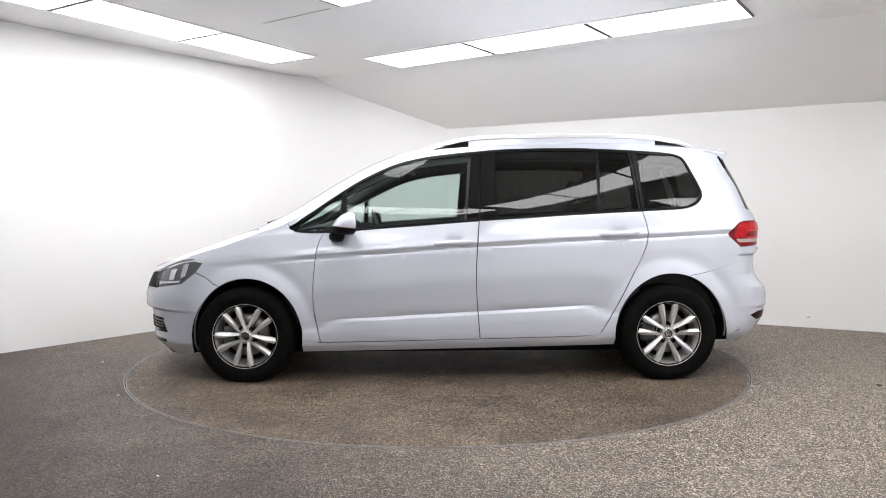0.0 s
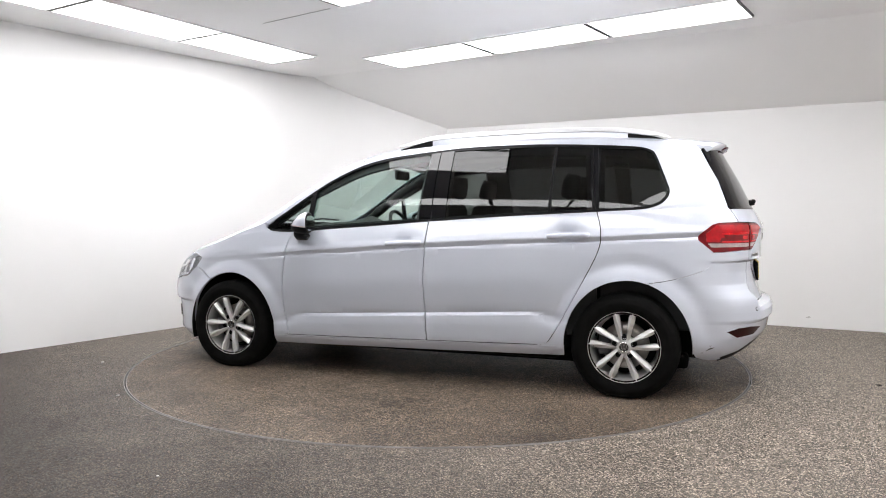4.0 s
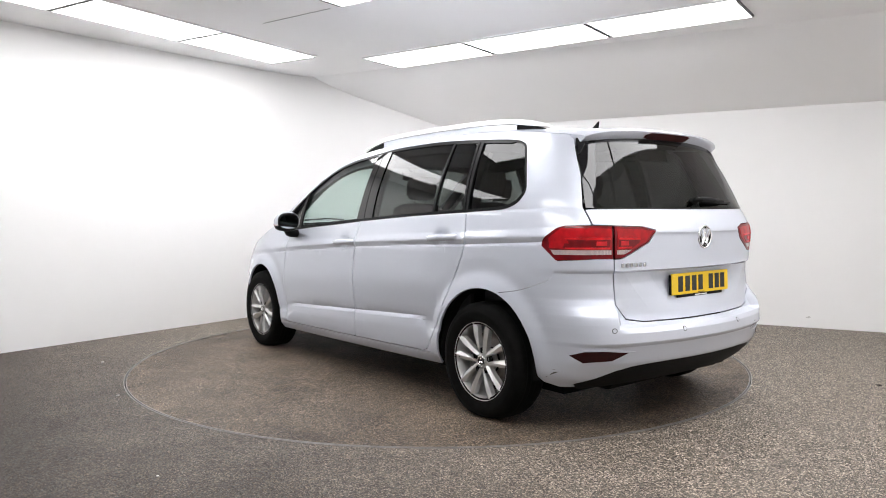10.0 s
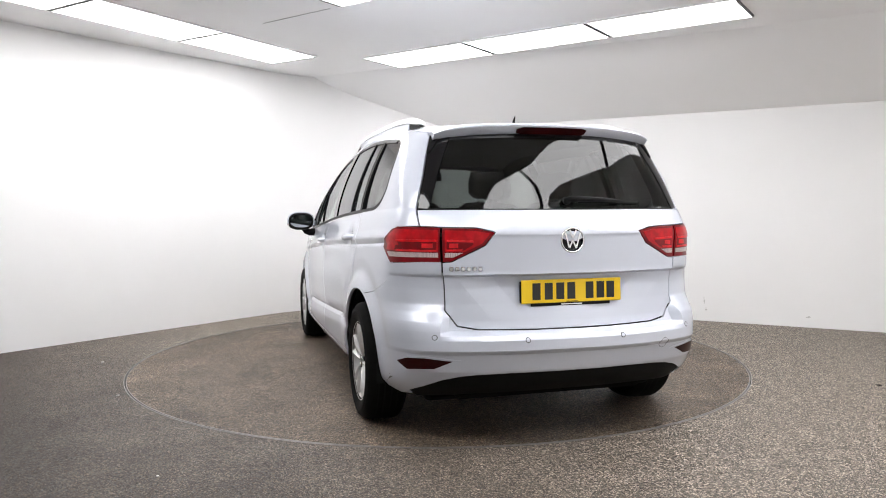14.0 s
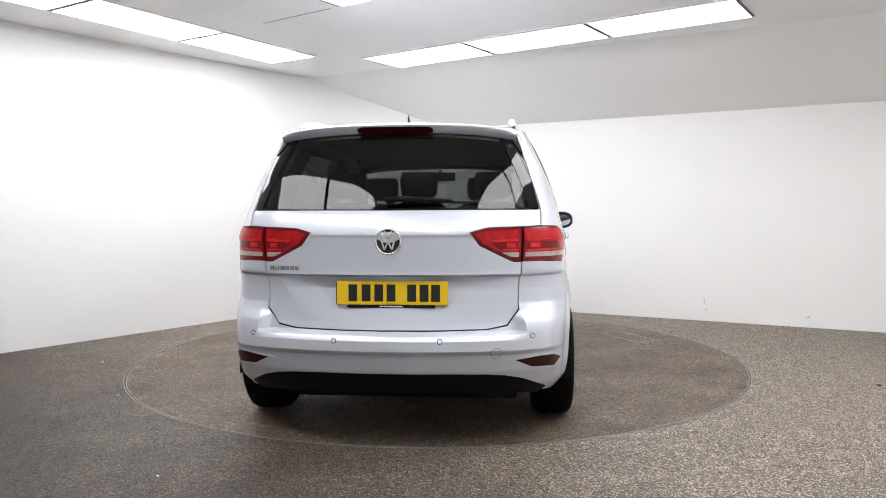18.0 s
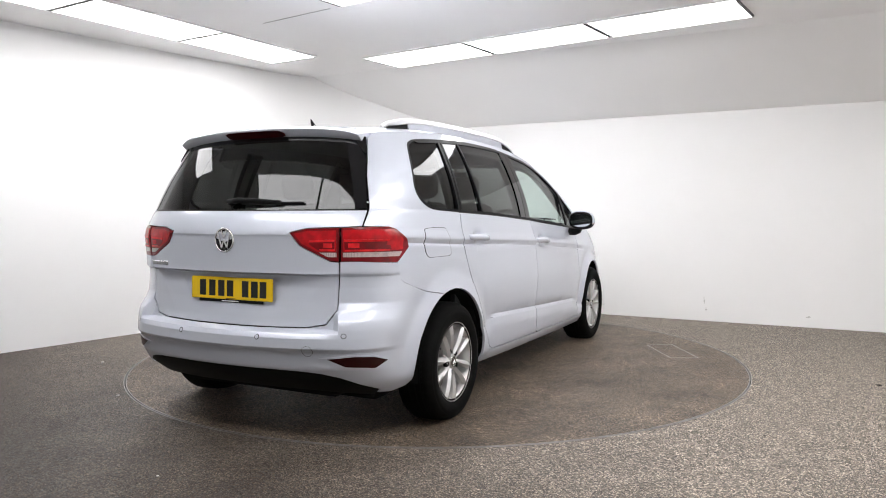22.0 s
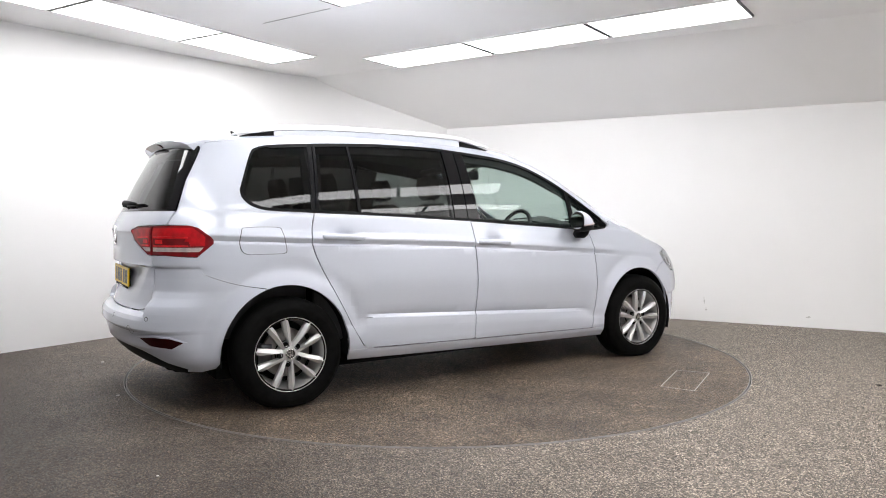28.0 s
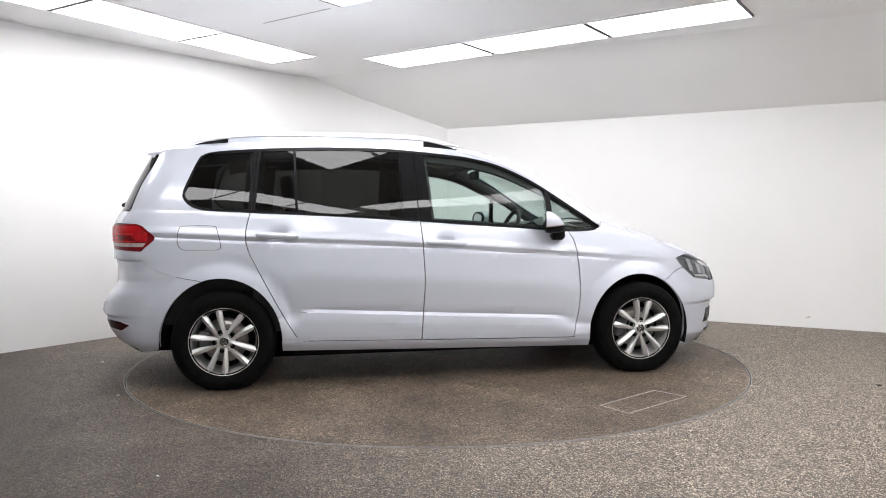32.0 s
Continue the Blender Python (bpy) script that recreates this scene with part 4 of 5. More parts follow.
# number plate: yellow, plain dark bars
plate = part("number_plate", box_bm(-0.004, 0.004, -0.262, 0.262, -0.0555, 0.0555, 0.003, 2), PLATE, car, "yellow rear number plate with plain dark bars")
plate.matrix_basis = Matrix.Translation((-2.154, -0.012, 0.742)) @ pose(0, 0, 0, 0, 2, 0)
for i, y in enumerate((0.185, 0.122, 0.062, 0.004, -0.093, -0.151, -0.205)):
    part("print_bar", box_bm(-0.0052, -0.003, y - 0.021, y + 0.021, -0.040, 0.040, 0.001, 1), PLATE_DARK, plate)
part("print_bar", box_bm(-0.0052, -0.003, -0.03, 0.03, -0.0525, -0.0495), PLATE_DARK, plate)
holder = part("plate_holder", box_bm(-0.004, 0.006, -0.203, 0.213, -0.070, -0.054, 0.003, 1), BLACK_PLASTIC, plate, "black plate holder")
part("print_bar", box_bm(-0.0052, -0.003, -0.052, 0.058, -0.066, -0.0605), ALUMINIUM, holder)
part("plate_back", box_bm(-0.002, 0.012, -0.256, 0.266, -0.052, 0.050, 0.002, 1), BLACK_PLASTIC, plate)

# scrape on the left lower corner of the bumper
for scrape in ([(-1.905, 0.330), (-1.878, 0.326), (-1.862, 0.316), (-1.851, 0.304), (-1.866, 0.312), (-1.884, 0.320)], [(-1.842, 0.300), (-1.832, 0.292), (-1.826, 0.294)], [(-1.890, 0.340), (-1.872, 0.337), (-1.874, 0.334)]):
    part("scrape_mark", skin_panel(S(scrape), DARK_ALLOY, offset=0.0012, flange=0.0), None, car, "dark scrape in the paint")

# ---- roof, screen, bonnet ----
part("roof", top_panel([(0.42, -1), (-1.80, -1), (-1.80, 1), (0.42, 1)], PAINT, offset=0.0), None, car, "roof skin, silver paint")
part("windscreen", top_panel([(1.32, -0.90), (0.425, -0.90), (0.425, 0.90), (1.32, 0.90)], GLASS_CLEAR), None, car, "raked clear windscreen")
for s in (-1, 1):
    part("windscreen_pillar", top_panel([(1.32, 0.905 * s), (0.4205, 0.905 * s), (0.4205, s), (1.15, s), (1.32, s)], PAINT), None, car)
part("scuttle", top_panel([(1.42, -0.93), (1.325, -0.93), (1.325, 0.93), (1.42, 0.93)], BLACK_PLASTIC, offset=-0.012), None, car, "black plastic scuttle panel")
bonnet = [(2.21, -0.5), (2.16, -0.80), (2.06, -0.95), (1.9, -0.93), (1.6, -0.89), (1.42, -0.90), (1.40, -0.5)]
part("bonnet", top_panel(bonnet + [(x, -q) for x, q in bonnet[::-1]], PAINT), None, car, "bonnet, silver paint, closed")
for s in (-1, 1):
    edge = [(2.10, s * 0.945), (2.05, s * 0.957), (1.98, s * 0.947), (1.9, s * 0.935), (1.6, s * 0.895), (1.43, s * 0.905), (1.33, s * 0.92), (1.32, s), (1.5, s), (1.8, s), (1.96, s), (2.10, s)]
    part("wing_top", top_panel(edge, PAINT), None, car)
    part("wiper_arm", tube([(1.33, 0.1 * s, 1.045), (1.30, 0.3 * s, 1.062), (1.30, 0.58 * s, 1.045)], 0.007, 6), BLACK_PLASTIC, car)

# spoiler: a swept blade over the rear screen
bm = bmesh.new()
rows = []
section = [(-1.775, 0.003), (-1.86, -0.002), (-1.93, -0.012), (-1.953, -0.019), (-1.960, -0.026), (-1.957, -0.034), (-1.912, -0.074), (-1.895, -0.080), (-1.86, -0.072), (-1.775, -0.02)]
for i in range(33):
    q = -0.985 + 1.97 * i / 32
    y = q * 0.600
    thick = 1 - 0.2 * abs(q) ** 5
    crown = 1.517 + 0.053 * (1 - abs(q) ** 2.3) ** 0.435 - 0.010 * abs(q) ** 6
    line = []
    for k, (x, dz) in enumerate(section):
        sweep = (0.16 * y * y + 0.035 * abs(q) ** 8) * (1 if 0 < k < 9 else 0.2)
        line.append(bm.verts.new((x + sweep, y, crown + dz * thick)))
    rows.append(line)
for a, b in zip(rows, rows[1:]):
    for k in range(len(section)):
        bm.faces.new((a[k], a[(k + 1) % 10], b[(k + 1) % 10], b[k]))
bm.faces.new(rows[0])
bm.faces.new(rows[-1][::-1])
spoiler = part("roof_spoiler", finish(bm, PAINT, lambda c: Vector((0, 0, c.z - 1.53)), 0, 35), None, car, "roof spoiler, silver paint")
pair("spoiler_fin", R([(0.500, 1.510), (0.592, 1.493), (0.622, 1.405), (0.611, 1.412), (0.560, 1.480)]), BLACK_TRIM, "black fin beside the rear screen", offset=0.007, flange=0.012, du=0.03)
bm = bmesh.new()
rows = []
for i in range(17):
    y = -0.186 + 0.372 * i / 16
    e = 1 - 0.45 * max(0.0, (abs(y) - 0.165) / 0.021)
    c, x = 1.517 + 0.053 * (1 - abs(y / 0.618) ** 2.3) ** 0.435 - 0.051, 0.16 * y * y
    rows.append([bm.verts.new((x - 1.989 - dx, y, c + dz * e)) for dx, dz in ((-0.0194, 0.016), (-0.037, 0.000), (-0.052, -0.014), (-0.08, 0.01))])
for a, b in zip(rows, rows[1:]):
    for k in range(4):
        bm.faces.new((a[k], a[(k + 1) % 4], b[(k + 1) % 4], b[k]))
bm.faces.new(rows[0]), bm.faces.new(rows[-1][::-1])
part("brake_light", finish(bm, BRAKE, lambda c: Vector((-1, 0, 0)), 0), None, car, "dark red high-level brake light, unlit")

# roof rails
rail_z = table((0.16, 1.570), (0.08, 1.592), (-0.09, 1.630), (-0.40, 1.645), (-0.80, 1.651), (-1.15, 1.648), (-1.38, 1.632), (-1.55, 1.600), (-1.62, 1.572))
def rail_section(xs, s, section, fade=True):
    """A bar along the roof with that section: (outwards, down) from its upper edge, mostly counter-clockwise."""
    bm = bmesh.new()
    rows = []
    for x in xs:
        y = 0.604 - 0.035 * float(ramp01(-x, 0.2, 1.7))
        g = 0.35 + 0.65 * float(ramp01(0.17 - x, 0.0, 0.16) * ramp01(x + 1.63, 0.0, 0.16)) if fade else 1.0
        rows.append([bm.verts.new((x, s * (y + o * g), float(rail_z(x)) + 0.004 - d * g)) for o, d in section])
    for a, b in zip(rows, rows[1:]):
        for k in range(len(section)):
            bm.faces.new((a[k], a[(k + 1) % len(section)], b[(k + 1) % len(section)], b[k]))
    bm.faces.new(rows[0]), bm.faces.new(rows[-1][::-1])
    bmesh.ops.recalc_face_normals(bm, faces=bm.faces[:])
    me = bpy.data.meshes.new("rail")
    bm.to_mesh(me)
    bm.free()
    me.shade_smooth()
    me.set_sharp_from_angle(angle=radians(40))
    return me


for s in (-1, 1):
    rail = part("roof_rail", rail_section(np.linspace(0.165, -1.625, 48), s, [(-0.019, 0.010), (-0.014, 0.002), (-0.004, 0.0), (0.006, 0.002), (0.013, 0.008), (0.021, 0.029), (0.016, 0.033), (-0.019, 0.033)]), ALUMINIUM, car, "satin aluminium roof rail")
    part("rail_base", rail_section(np.linspace(-0.086, -1.375, 30), s, [(-0.016, 0.030), (0.018, 0.034), (0.024, 0.085), (-0.016, 0.085)], False), PAINT, rail)
    for x0, x1 in ((0.15, -0.085), (-1.376, -1.60)):
        part("rail_foot", rail_section(np.linspace(x0, x1, 12), s, [(-0.016, 0.028), (0.014, 0.030), (0.018, 0.085), (-0.016, 0.085)], False), BLACK_PLASTIC, rail, "black rail foot")
# aerial
bm = bmesh.new()
rows = [[bm.verts.new((-1.42 + dx - lean, w, z)) for dx, w in ((0.05 * g, 0), (0.0, 0.016 * g), (-0.055 * g, 0), (0.0, -0.016 * g))] for z, g, lean in ((1.585, 0.8, 0.0), (1.605, 0.62, 0.010), (1.634, 0.34, 0.030), (1.656, 0.10, 0.046))]
for a, b in zip(rows, rows[1:]):
    for k in range(4):
        bm.faces.new((a[k], a[(k + 1) % 4], b[(k + 1) % 4], b[k]))
bm.faces.new(rows[-1])
part("roof_aerial", finish(bm, BLACK_PLASTIC, lambda c: Vector((0, c.y, 0.1)), 0, 60), None, car, "black shark-fin aerial")

# rear wiper
def on_screen(y, z, out=0.012):
    v, _ = by(y, z)
    p = skin(np.array([v]), np.array([z]))[0] + skin_normal(np.array([v]), np.array([z]))[0] * out
    return Vector(p)


wiper = part("rear_wiper", tube([on_screen(0.02, 1.166, 0.02), on_screen(-0.05, 1.169, 0.026), on_screen(-0.16, 1.167, 0.024), on_screen(-0.29, 1.163, 0.018)], [0.014, 0.017, 0.014, 0.009], 10, 0.9), BLACK_PLASTIC, car, "black rear wiper arm")
part("blade", tube([on_screen(-0.06, 1.161, 0.007), on_screen(-0.25, 1.162, 0.007), on_screen(-0.41, 1.162, 0.007)], 0.007, 6), BLACK_TRIM, wiper)
part("pivot_cap", lathe([(0.0, -0.02), (0.014, -0.018), (0.018, 0.0), (0.02, 0.02)], 16), BLACK_PLASTIC, wiper).matrix_basis = Matrix.Translation(on_screen(0.0, 1.165, 0.01)) @ pose(0, 0, 0, 0, 0, -90)

# fuel flap on the right
flap = smooth_curve([(-1.424, 0.885), (-1.403, 0.905), (-1.424, 1.008), (-1.455, 1.036), (-1.628, 1.036), (-1.656, 1.015), (-1.668, 0.938), (-1.638, 0.890), (-1.55, 0.885), (-1.424, 0.885)], 4)[:-1]
mid = np.mean(flap, axis=0)
part("flap_gap", skin_panel(S(flap), BLACK_TRIM, offset=0.0016, mirror=True, flange=0.004, du=0.02, dz=0.012, lines=side_c), None, car)
part("fuel_flap", skin_panel(S([tuple(mid + (np.array(p) - mid) * 0.972) for p in flap]), PAINT, offset=0.0024, mirror=True, flange=0.003, du=0.02, dz=0.012, lines=side_c), None, car, "closed fuel flap, silver paint")

# ---- headlamps, front bumper ----
for mirror in (False, True):
    lamp = part("headlamp", skin_panel(S(lamp_head), LAMP_BODY, offset=-0.03, du=0.04, mirror=mirror), None, car, "headlamp with a dark chrome housing")
    part("lamp_cover", skin_panel(S([(x, z) for x, z in lamp_head]), HEAD_GLASS, offset=0.001, du=0.04, mirror=mirror, flange=0.005), None, lamp, "clear lamp cover")
    part("lamp_chrome", skin_panel(S([(2.05, 0.635), (1.87, 0.652), (1.85, 0.668), (2.05, 0.650)]), CHROME, offset=-0.012, du=0.04, mirror=mirror), None, lamp)
    part("lamp_chrome", skin_panel(S([(1.955, 0.665), (1.915, 0.672), (1.895, 0.745), (1.945, 0.738)]), CHROME, offset=-0.014, du=0.03, mirror=mirror), None, lamp)
    part("lamp_chrome", skin_panel(S([(1.86, 0.68), (1.82, 0.70), (1.80, 0.785), (1.845, 0.775)]), CHROME, offset=-0.016, du=0.03, mirror=mirror), None, lamp)
VF = PIVOT + 2 * TURN + FRONT - BACK + PIVOT      # middle of the nose
bump_half = S([(1.734, 0.718), (1.67, 0.694), (1.607, 0.650)]) + S(arch_points(0, 59.8, -16)) + S([(1.81, 0.150), (1.90, 0.145), (2.0, 0.155)]) + [(VF - 0.45, 0.17), (VF, 0.18)]
lamp_low = S([(1.838, 0.643), (2.060, 0.606)])
upper = [(VF, 0.600), (VF - 0.5, 0.602)] + lamp_low[::-1]
for mirror in (False, True):
    part("front_bumper", skin_panel(bump_half + upper, PAINT, du=0.03, dz=0.025, lines=NOSE_CUTS, angle=14, mirror=mirror), None, car, "front bumper, silver paint")
    part("front_grille", skin_panel([(VF, 0.606), (VF - 0.5, 0.608), lamp_low[1], S([(2.06, 0.68)])[0], (VF - 0.5, 0.69), (VF, 0.69)], BLACK_PLASTIC, offset=-0.004, mirror=mirror), None, car)
    grille = part("fog_grille", skin_panel(S([(2.185, 0.392), (2.02, 0.405), (1.965, 0.306), (2.165, 0.298)]), BLACK_GLOSS, offset=0.002, du=0.03, mirror=mirror), None, car, "black lower side grille")
    for k in range(4):
        z = 0.325 + 0.021 * k
        part("slat", skin_panel(S([(2.170, z), (2.00, z + 0.002), (2.00, z + 0.010), (2.170, z + 0.007)]), BLACK_PLASTIC, offset=0.007, mirror=mirror), None, grille)
    part("lower_lip", skin_panel(S([(2.16, 0.262), (1.98, 0.258), (1.98, 0.238), (2.15, 0.236)]), BLACK_PLASTIC, offset=0.002, mirror=mirror), None, car)

# ---- wheel housings and underbody ----
for k in (0, 1):
    ax, az, rx, rz = ARCHES[k]
    for s in (-1, 1):
        bm = bmesh.new()
        rows = []
        for i in range(25):
            a = radians((-16, -6)[k] + (204, 192)[k] * i / 24)
            c, d = math.cos(a), math.sin(a)
            rows.append([bm.verts.new((ax + (rx + 0.002) * c, y * s, max(0.12, az + (rz + 0.002) * d))) for y in (0.868, 0.70, 0.50)])
        for a, b in zip(rows, rows[1:]):
            for j in range(2):
                bm.faces.new((a[j], a[j + 1], b[j + 1], b[j]))
        bm.faces.new([r[2] for r in rows])
        part("wheel_housing", bm, UNDER, car, "black plastic wheel housing")
part("underbody", box_bm(-0.98, 0.98, -0.78, 0.78, 0.195, 0.245, 0.02, 2), UNDER, car, "black underbody")
part("underbody", box_bm(-1.75, 1.85, -0.60, 0.60, 0.146, 0.240, 0.02, 2), UNDER, car)
part("underbody", box_bm(1.0, 2.0, -0.62, 0.62, 0.15, 0.30, 0.03, 1), UNDER, car)
part("underbody", box_bm(-1.98, -1.0, -0.52, 0.52, 0.20, 0.40, 0.03, 1), UNDER, car)
part("rear_box", box_bm(-2.02, -1.80, -0.58, 0.58, 0.27, 0.50, 0.02, 1), UNDER, car)
part("nose_box", box_bm(1.80, 2.02, -0.52, 0.52, 0.20, 0.58, 0.02, 1), UNDER, car)
part("silencer", box_bm(-2.02, -1.72, -0.55, 0.0, 0.215, 0.34, 0.05, 3), UNDER, car)


# ---- wheels ----
def wheel():
    w = new("wheel")
    R0 = 0.322
    prof = [(0.200, -0.095), (0.212, -0.098), (0.232, -0.108), (0.262, -0.112), (0.290, -0.106), (0.310, -0.090), (0.319, -0.070), (R0, -0.03), (R0, 0.03), (0.319, 0.070), (0.310, 0.090), (0.290, 0.104), (0.286, 0.1055), (0.278, 0.1065), (0.274, 0.1095),
            (0.262, 0.110), (0.240, 0.1075), (0.222, 0.1010), (0.212, 0.096), (0.200, 0.093)]
    bm = lathe(prof, 72)
    for v in bm.verts:
        if v.co.z < -0.290:
            k = (-v.co.z - 0.290) / 0.032
            v.co.z = -0.290 - 0.0185 * min(1.0, k)
            v.co.y *= 1 + 0.05 * min(1.0, k)
    part("tyre", bm, TYRE, w, "black road tyre")
    for y in (-0.05, -0.018, 0.018, 0.05):
        part("tread_groove", lathe([(R0 + 0.0006, y - 0.004), (R0 + 0.0006, y + 0.004)], 72), UNDER, w)
    bm = bmesh.new()
    for i in range(72):
        a = 2 * math.pi * i / 72
        for s in (-1, 1):
            pts = [(0.3225, 0.056 * s), (0.3225, 0.066 * s), (0.3135, 0.088 * s), (0.3135, 0.078 * s)]
            vs = [bm.verts.new((r * math.cos(a + d), y, r * math.sin(a + d))) for (r, y), d in zip(pts, (0, 0, 0.03, 0.03))]
            vs2 = [bm.verts.new((r * math.cos(a + d + 0.016), y, r * math.sin(a + d + 0.016))) for (r, y), d in zip(pts, (0, 0, 0.03, 0.03))]
            if math.sin(a) > -0.86:
                bm.faces.new((vs[0], vs2[0], vs2[3], vs[3])) if s > 0 else bm.faces.new((vs[0], vs[3], vs2[3], vs2[0]))
    bmesh.ops.delete(bm, geom=[v for v in bm.verts if not v.link_faces], context="VERTS")
    tagged(part("tread_block_gaps", bm, UNDER, w), kind="stuff")
    rim = part("rim", lathe([(0.180, -0.08), (0.186, -0.02), (0.192, 0.040), (0.197, 0.070), (0.204, 0.086), (0.2085, 0.094), (0.2120, 0.0972), (0.215, 0.096), (0.214, 0.090), (0.205, 0.06), (0.200, -0.085), (0.180, -0.08)], 72), ALLOY, w, "silver alloy rim with ten spokes")
    part("hub", lathe([(0.0, 0.078), (0.036, 0.078), (0.056, 0.070), (0.066, 0.062), (0.070, 0.05), (0.066, 0.02), (0.0, 0.0)], 40), ALLOY, rim)
    for k in range(10):
        fan = 54 + 72 * (k // 2)
        sgn = 1 if k % 2 else -1
        bm = bmesh.new()
        rows = []
        for i in range(7):
            s = i / 6
            wide = 0.0085 + 0.0120 * min(1.0, s * 1.3) - 0.005 * max(0.0, s - 0.8) / 0.2
            y = 0.078 + 0.007 * math.sin(math.pi * s) + 0.013 * s
            inner, outer = (Vector((r * math.cos(a), 0, r * math.sin(a))) for r, a in ((0.044, radians(fan + sgn * 9)), (0.2075, radians(fan + sgn * 22))))
            c = inner.lerp(outer, s)
            e = (outer - inner).normalized()
            t = Vector((-e.z, 0, e.x))
            ridge = (0.75 - 0.9 * s) * sgn
            rows.append([bm.verts.new(c + t * u + Vector((0, h, 0))) for u, h in ((-wide, y - 0.034), (-wide * 0.94, y - 0.006), (wide * ridge, y + 0.006), (wide * 0.94, y - 0.006), (wide, y - 0.034))])
        for a, b in zip(rows, rows[1:]):
            for j in range(4):
                bm.faces.new((a[j], a[j + 1], b[j + 1], b[j]))
        bmesh.ops.recalc_face_normals(bm, faces=bm.faces[:])
        part("spoke", finish(bm, ALLOY, lambda c: Vector((0, 1, 0)), 0, 7), None, rim)
    # Bolt holes: small cups on the hub, coloured black for the shade inside.
    for k in range(5):
        a = radians(18 + 72 * k)
        bolt = part("bolt_hole", lathe([(0.0, 0.0725), (0.008, 0.0725), (0.010, 0.0705), (0.0155, 0.0795), (0.0165, 0.0790), (0.0165, 0.06)], 14), UNDER, rim)
        bolt.location = (0.058 * math.cos(a), 0, 0.058 * math.sin(a))
    valve = part("valve", tube([(0.186, 0.07, 0), (0.176, 0.09, 0)], 0.005, 6), BLACK_PLASTIC, rim)
    badge(Vector((0, 0.082, 0)), 0.030, pose(0, 0, 0, 0, 0, 180), w, 0.005)
    part("brake_disc", lathe([(0.07, 0.01), (0.140, 0.01), (0.142, 0.0), (0.142, -0.012), (0.07, -0.012)], 48), DISC, w, "steel brake disc")
    part("brake_calliper", box_bm(0.085, 0.158, -0.03, 0.035, -0.06, 0.06, 0.012, 2), DARK_ALLOY, w)
    part("backing", lathe([(0.0, -0.03), (0.175, -0.03), (0.175, -0.05)], 32), UNDER, w)
    return w


# the wheels are parts of the car, each with its own pieces
for (x, z), s, turn in ((HUBS[0], 1, 30), (HUBS[1], 1, 0), (HUBS[0], -1, -6), (HUBS[1], -1, 23)):
    w = wheel()
    w.parent = car
    w.matrix_basis = Matrix.Translation((x, s * 0.790, z)) @ pose(0, 0, 0, 0, 0, 0 if s > 0 else 180)
    spin = pose(0, 0, 0, 0, turn, 0)
    for o in w.children:
        if o.name.split(".")[0] not in ("tyre", "brake_calliper", "backing", "tread_block_gaps"):
            o.matrix_basis = spin @ o.matrix_basis


# ---- mirrors, handles ----
MIRROR_ROWS = ((0.652, 1.045, 0.060, 0.096), (0.660, 1.046, 0.069, 0.105), (0.678, 1.047, 0.074, 0.110), (0.71, 1.044, 0.073, 0.110), (0.75, 1.038, 0.066, 0.105), (0.79, 1.029, 0.054, 0.092), (0.82, 1.020, 0.040, 0.073), (0.842, 1.013, 0.024, 0.046), (0.850, 1.010, 0.008, 0.016))


def mirror_point(side, x, out, z, sweep=0.30):
    """The head is swept: its outer end stands further back."""
    return (0.735 + (x - 0.751) * 0.70 - sweep * out, side * (0.982 + out), z)


def mirror_shell(side, grow=0.0):
    """The mirror's rounded wedge: oval rings that shrink and sink towards the front."""
    bm = bmesh.new()
    rings = []
    for x, z, high, wide in MIRROR_ROWS:
        ring = []
        for k in range(32):
            a = 2 * math.pi * k / 32
            c, q = math.cos(a), math.sin(a)
            ring.append(bm.verts.new(mirror_point(side, x, math.copysign(abs(c) ** 0.8, c) * (wide + grow), z + math.copysign(abs(q) ** 0.8, q) * (high + grow))))
        rings.append(ring)
    for a, b in zip(rings, rings[1:]):
        for k in range(32):
            bm.faces.new((a[k], a[(k + 1) % 32], b[(k + 1) % 32], b[k]))
    bm.faces.new(rings[-1])
    return bm


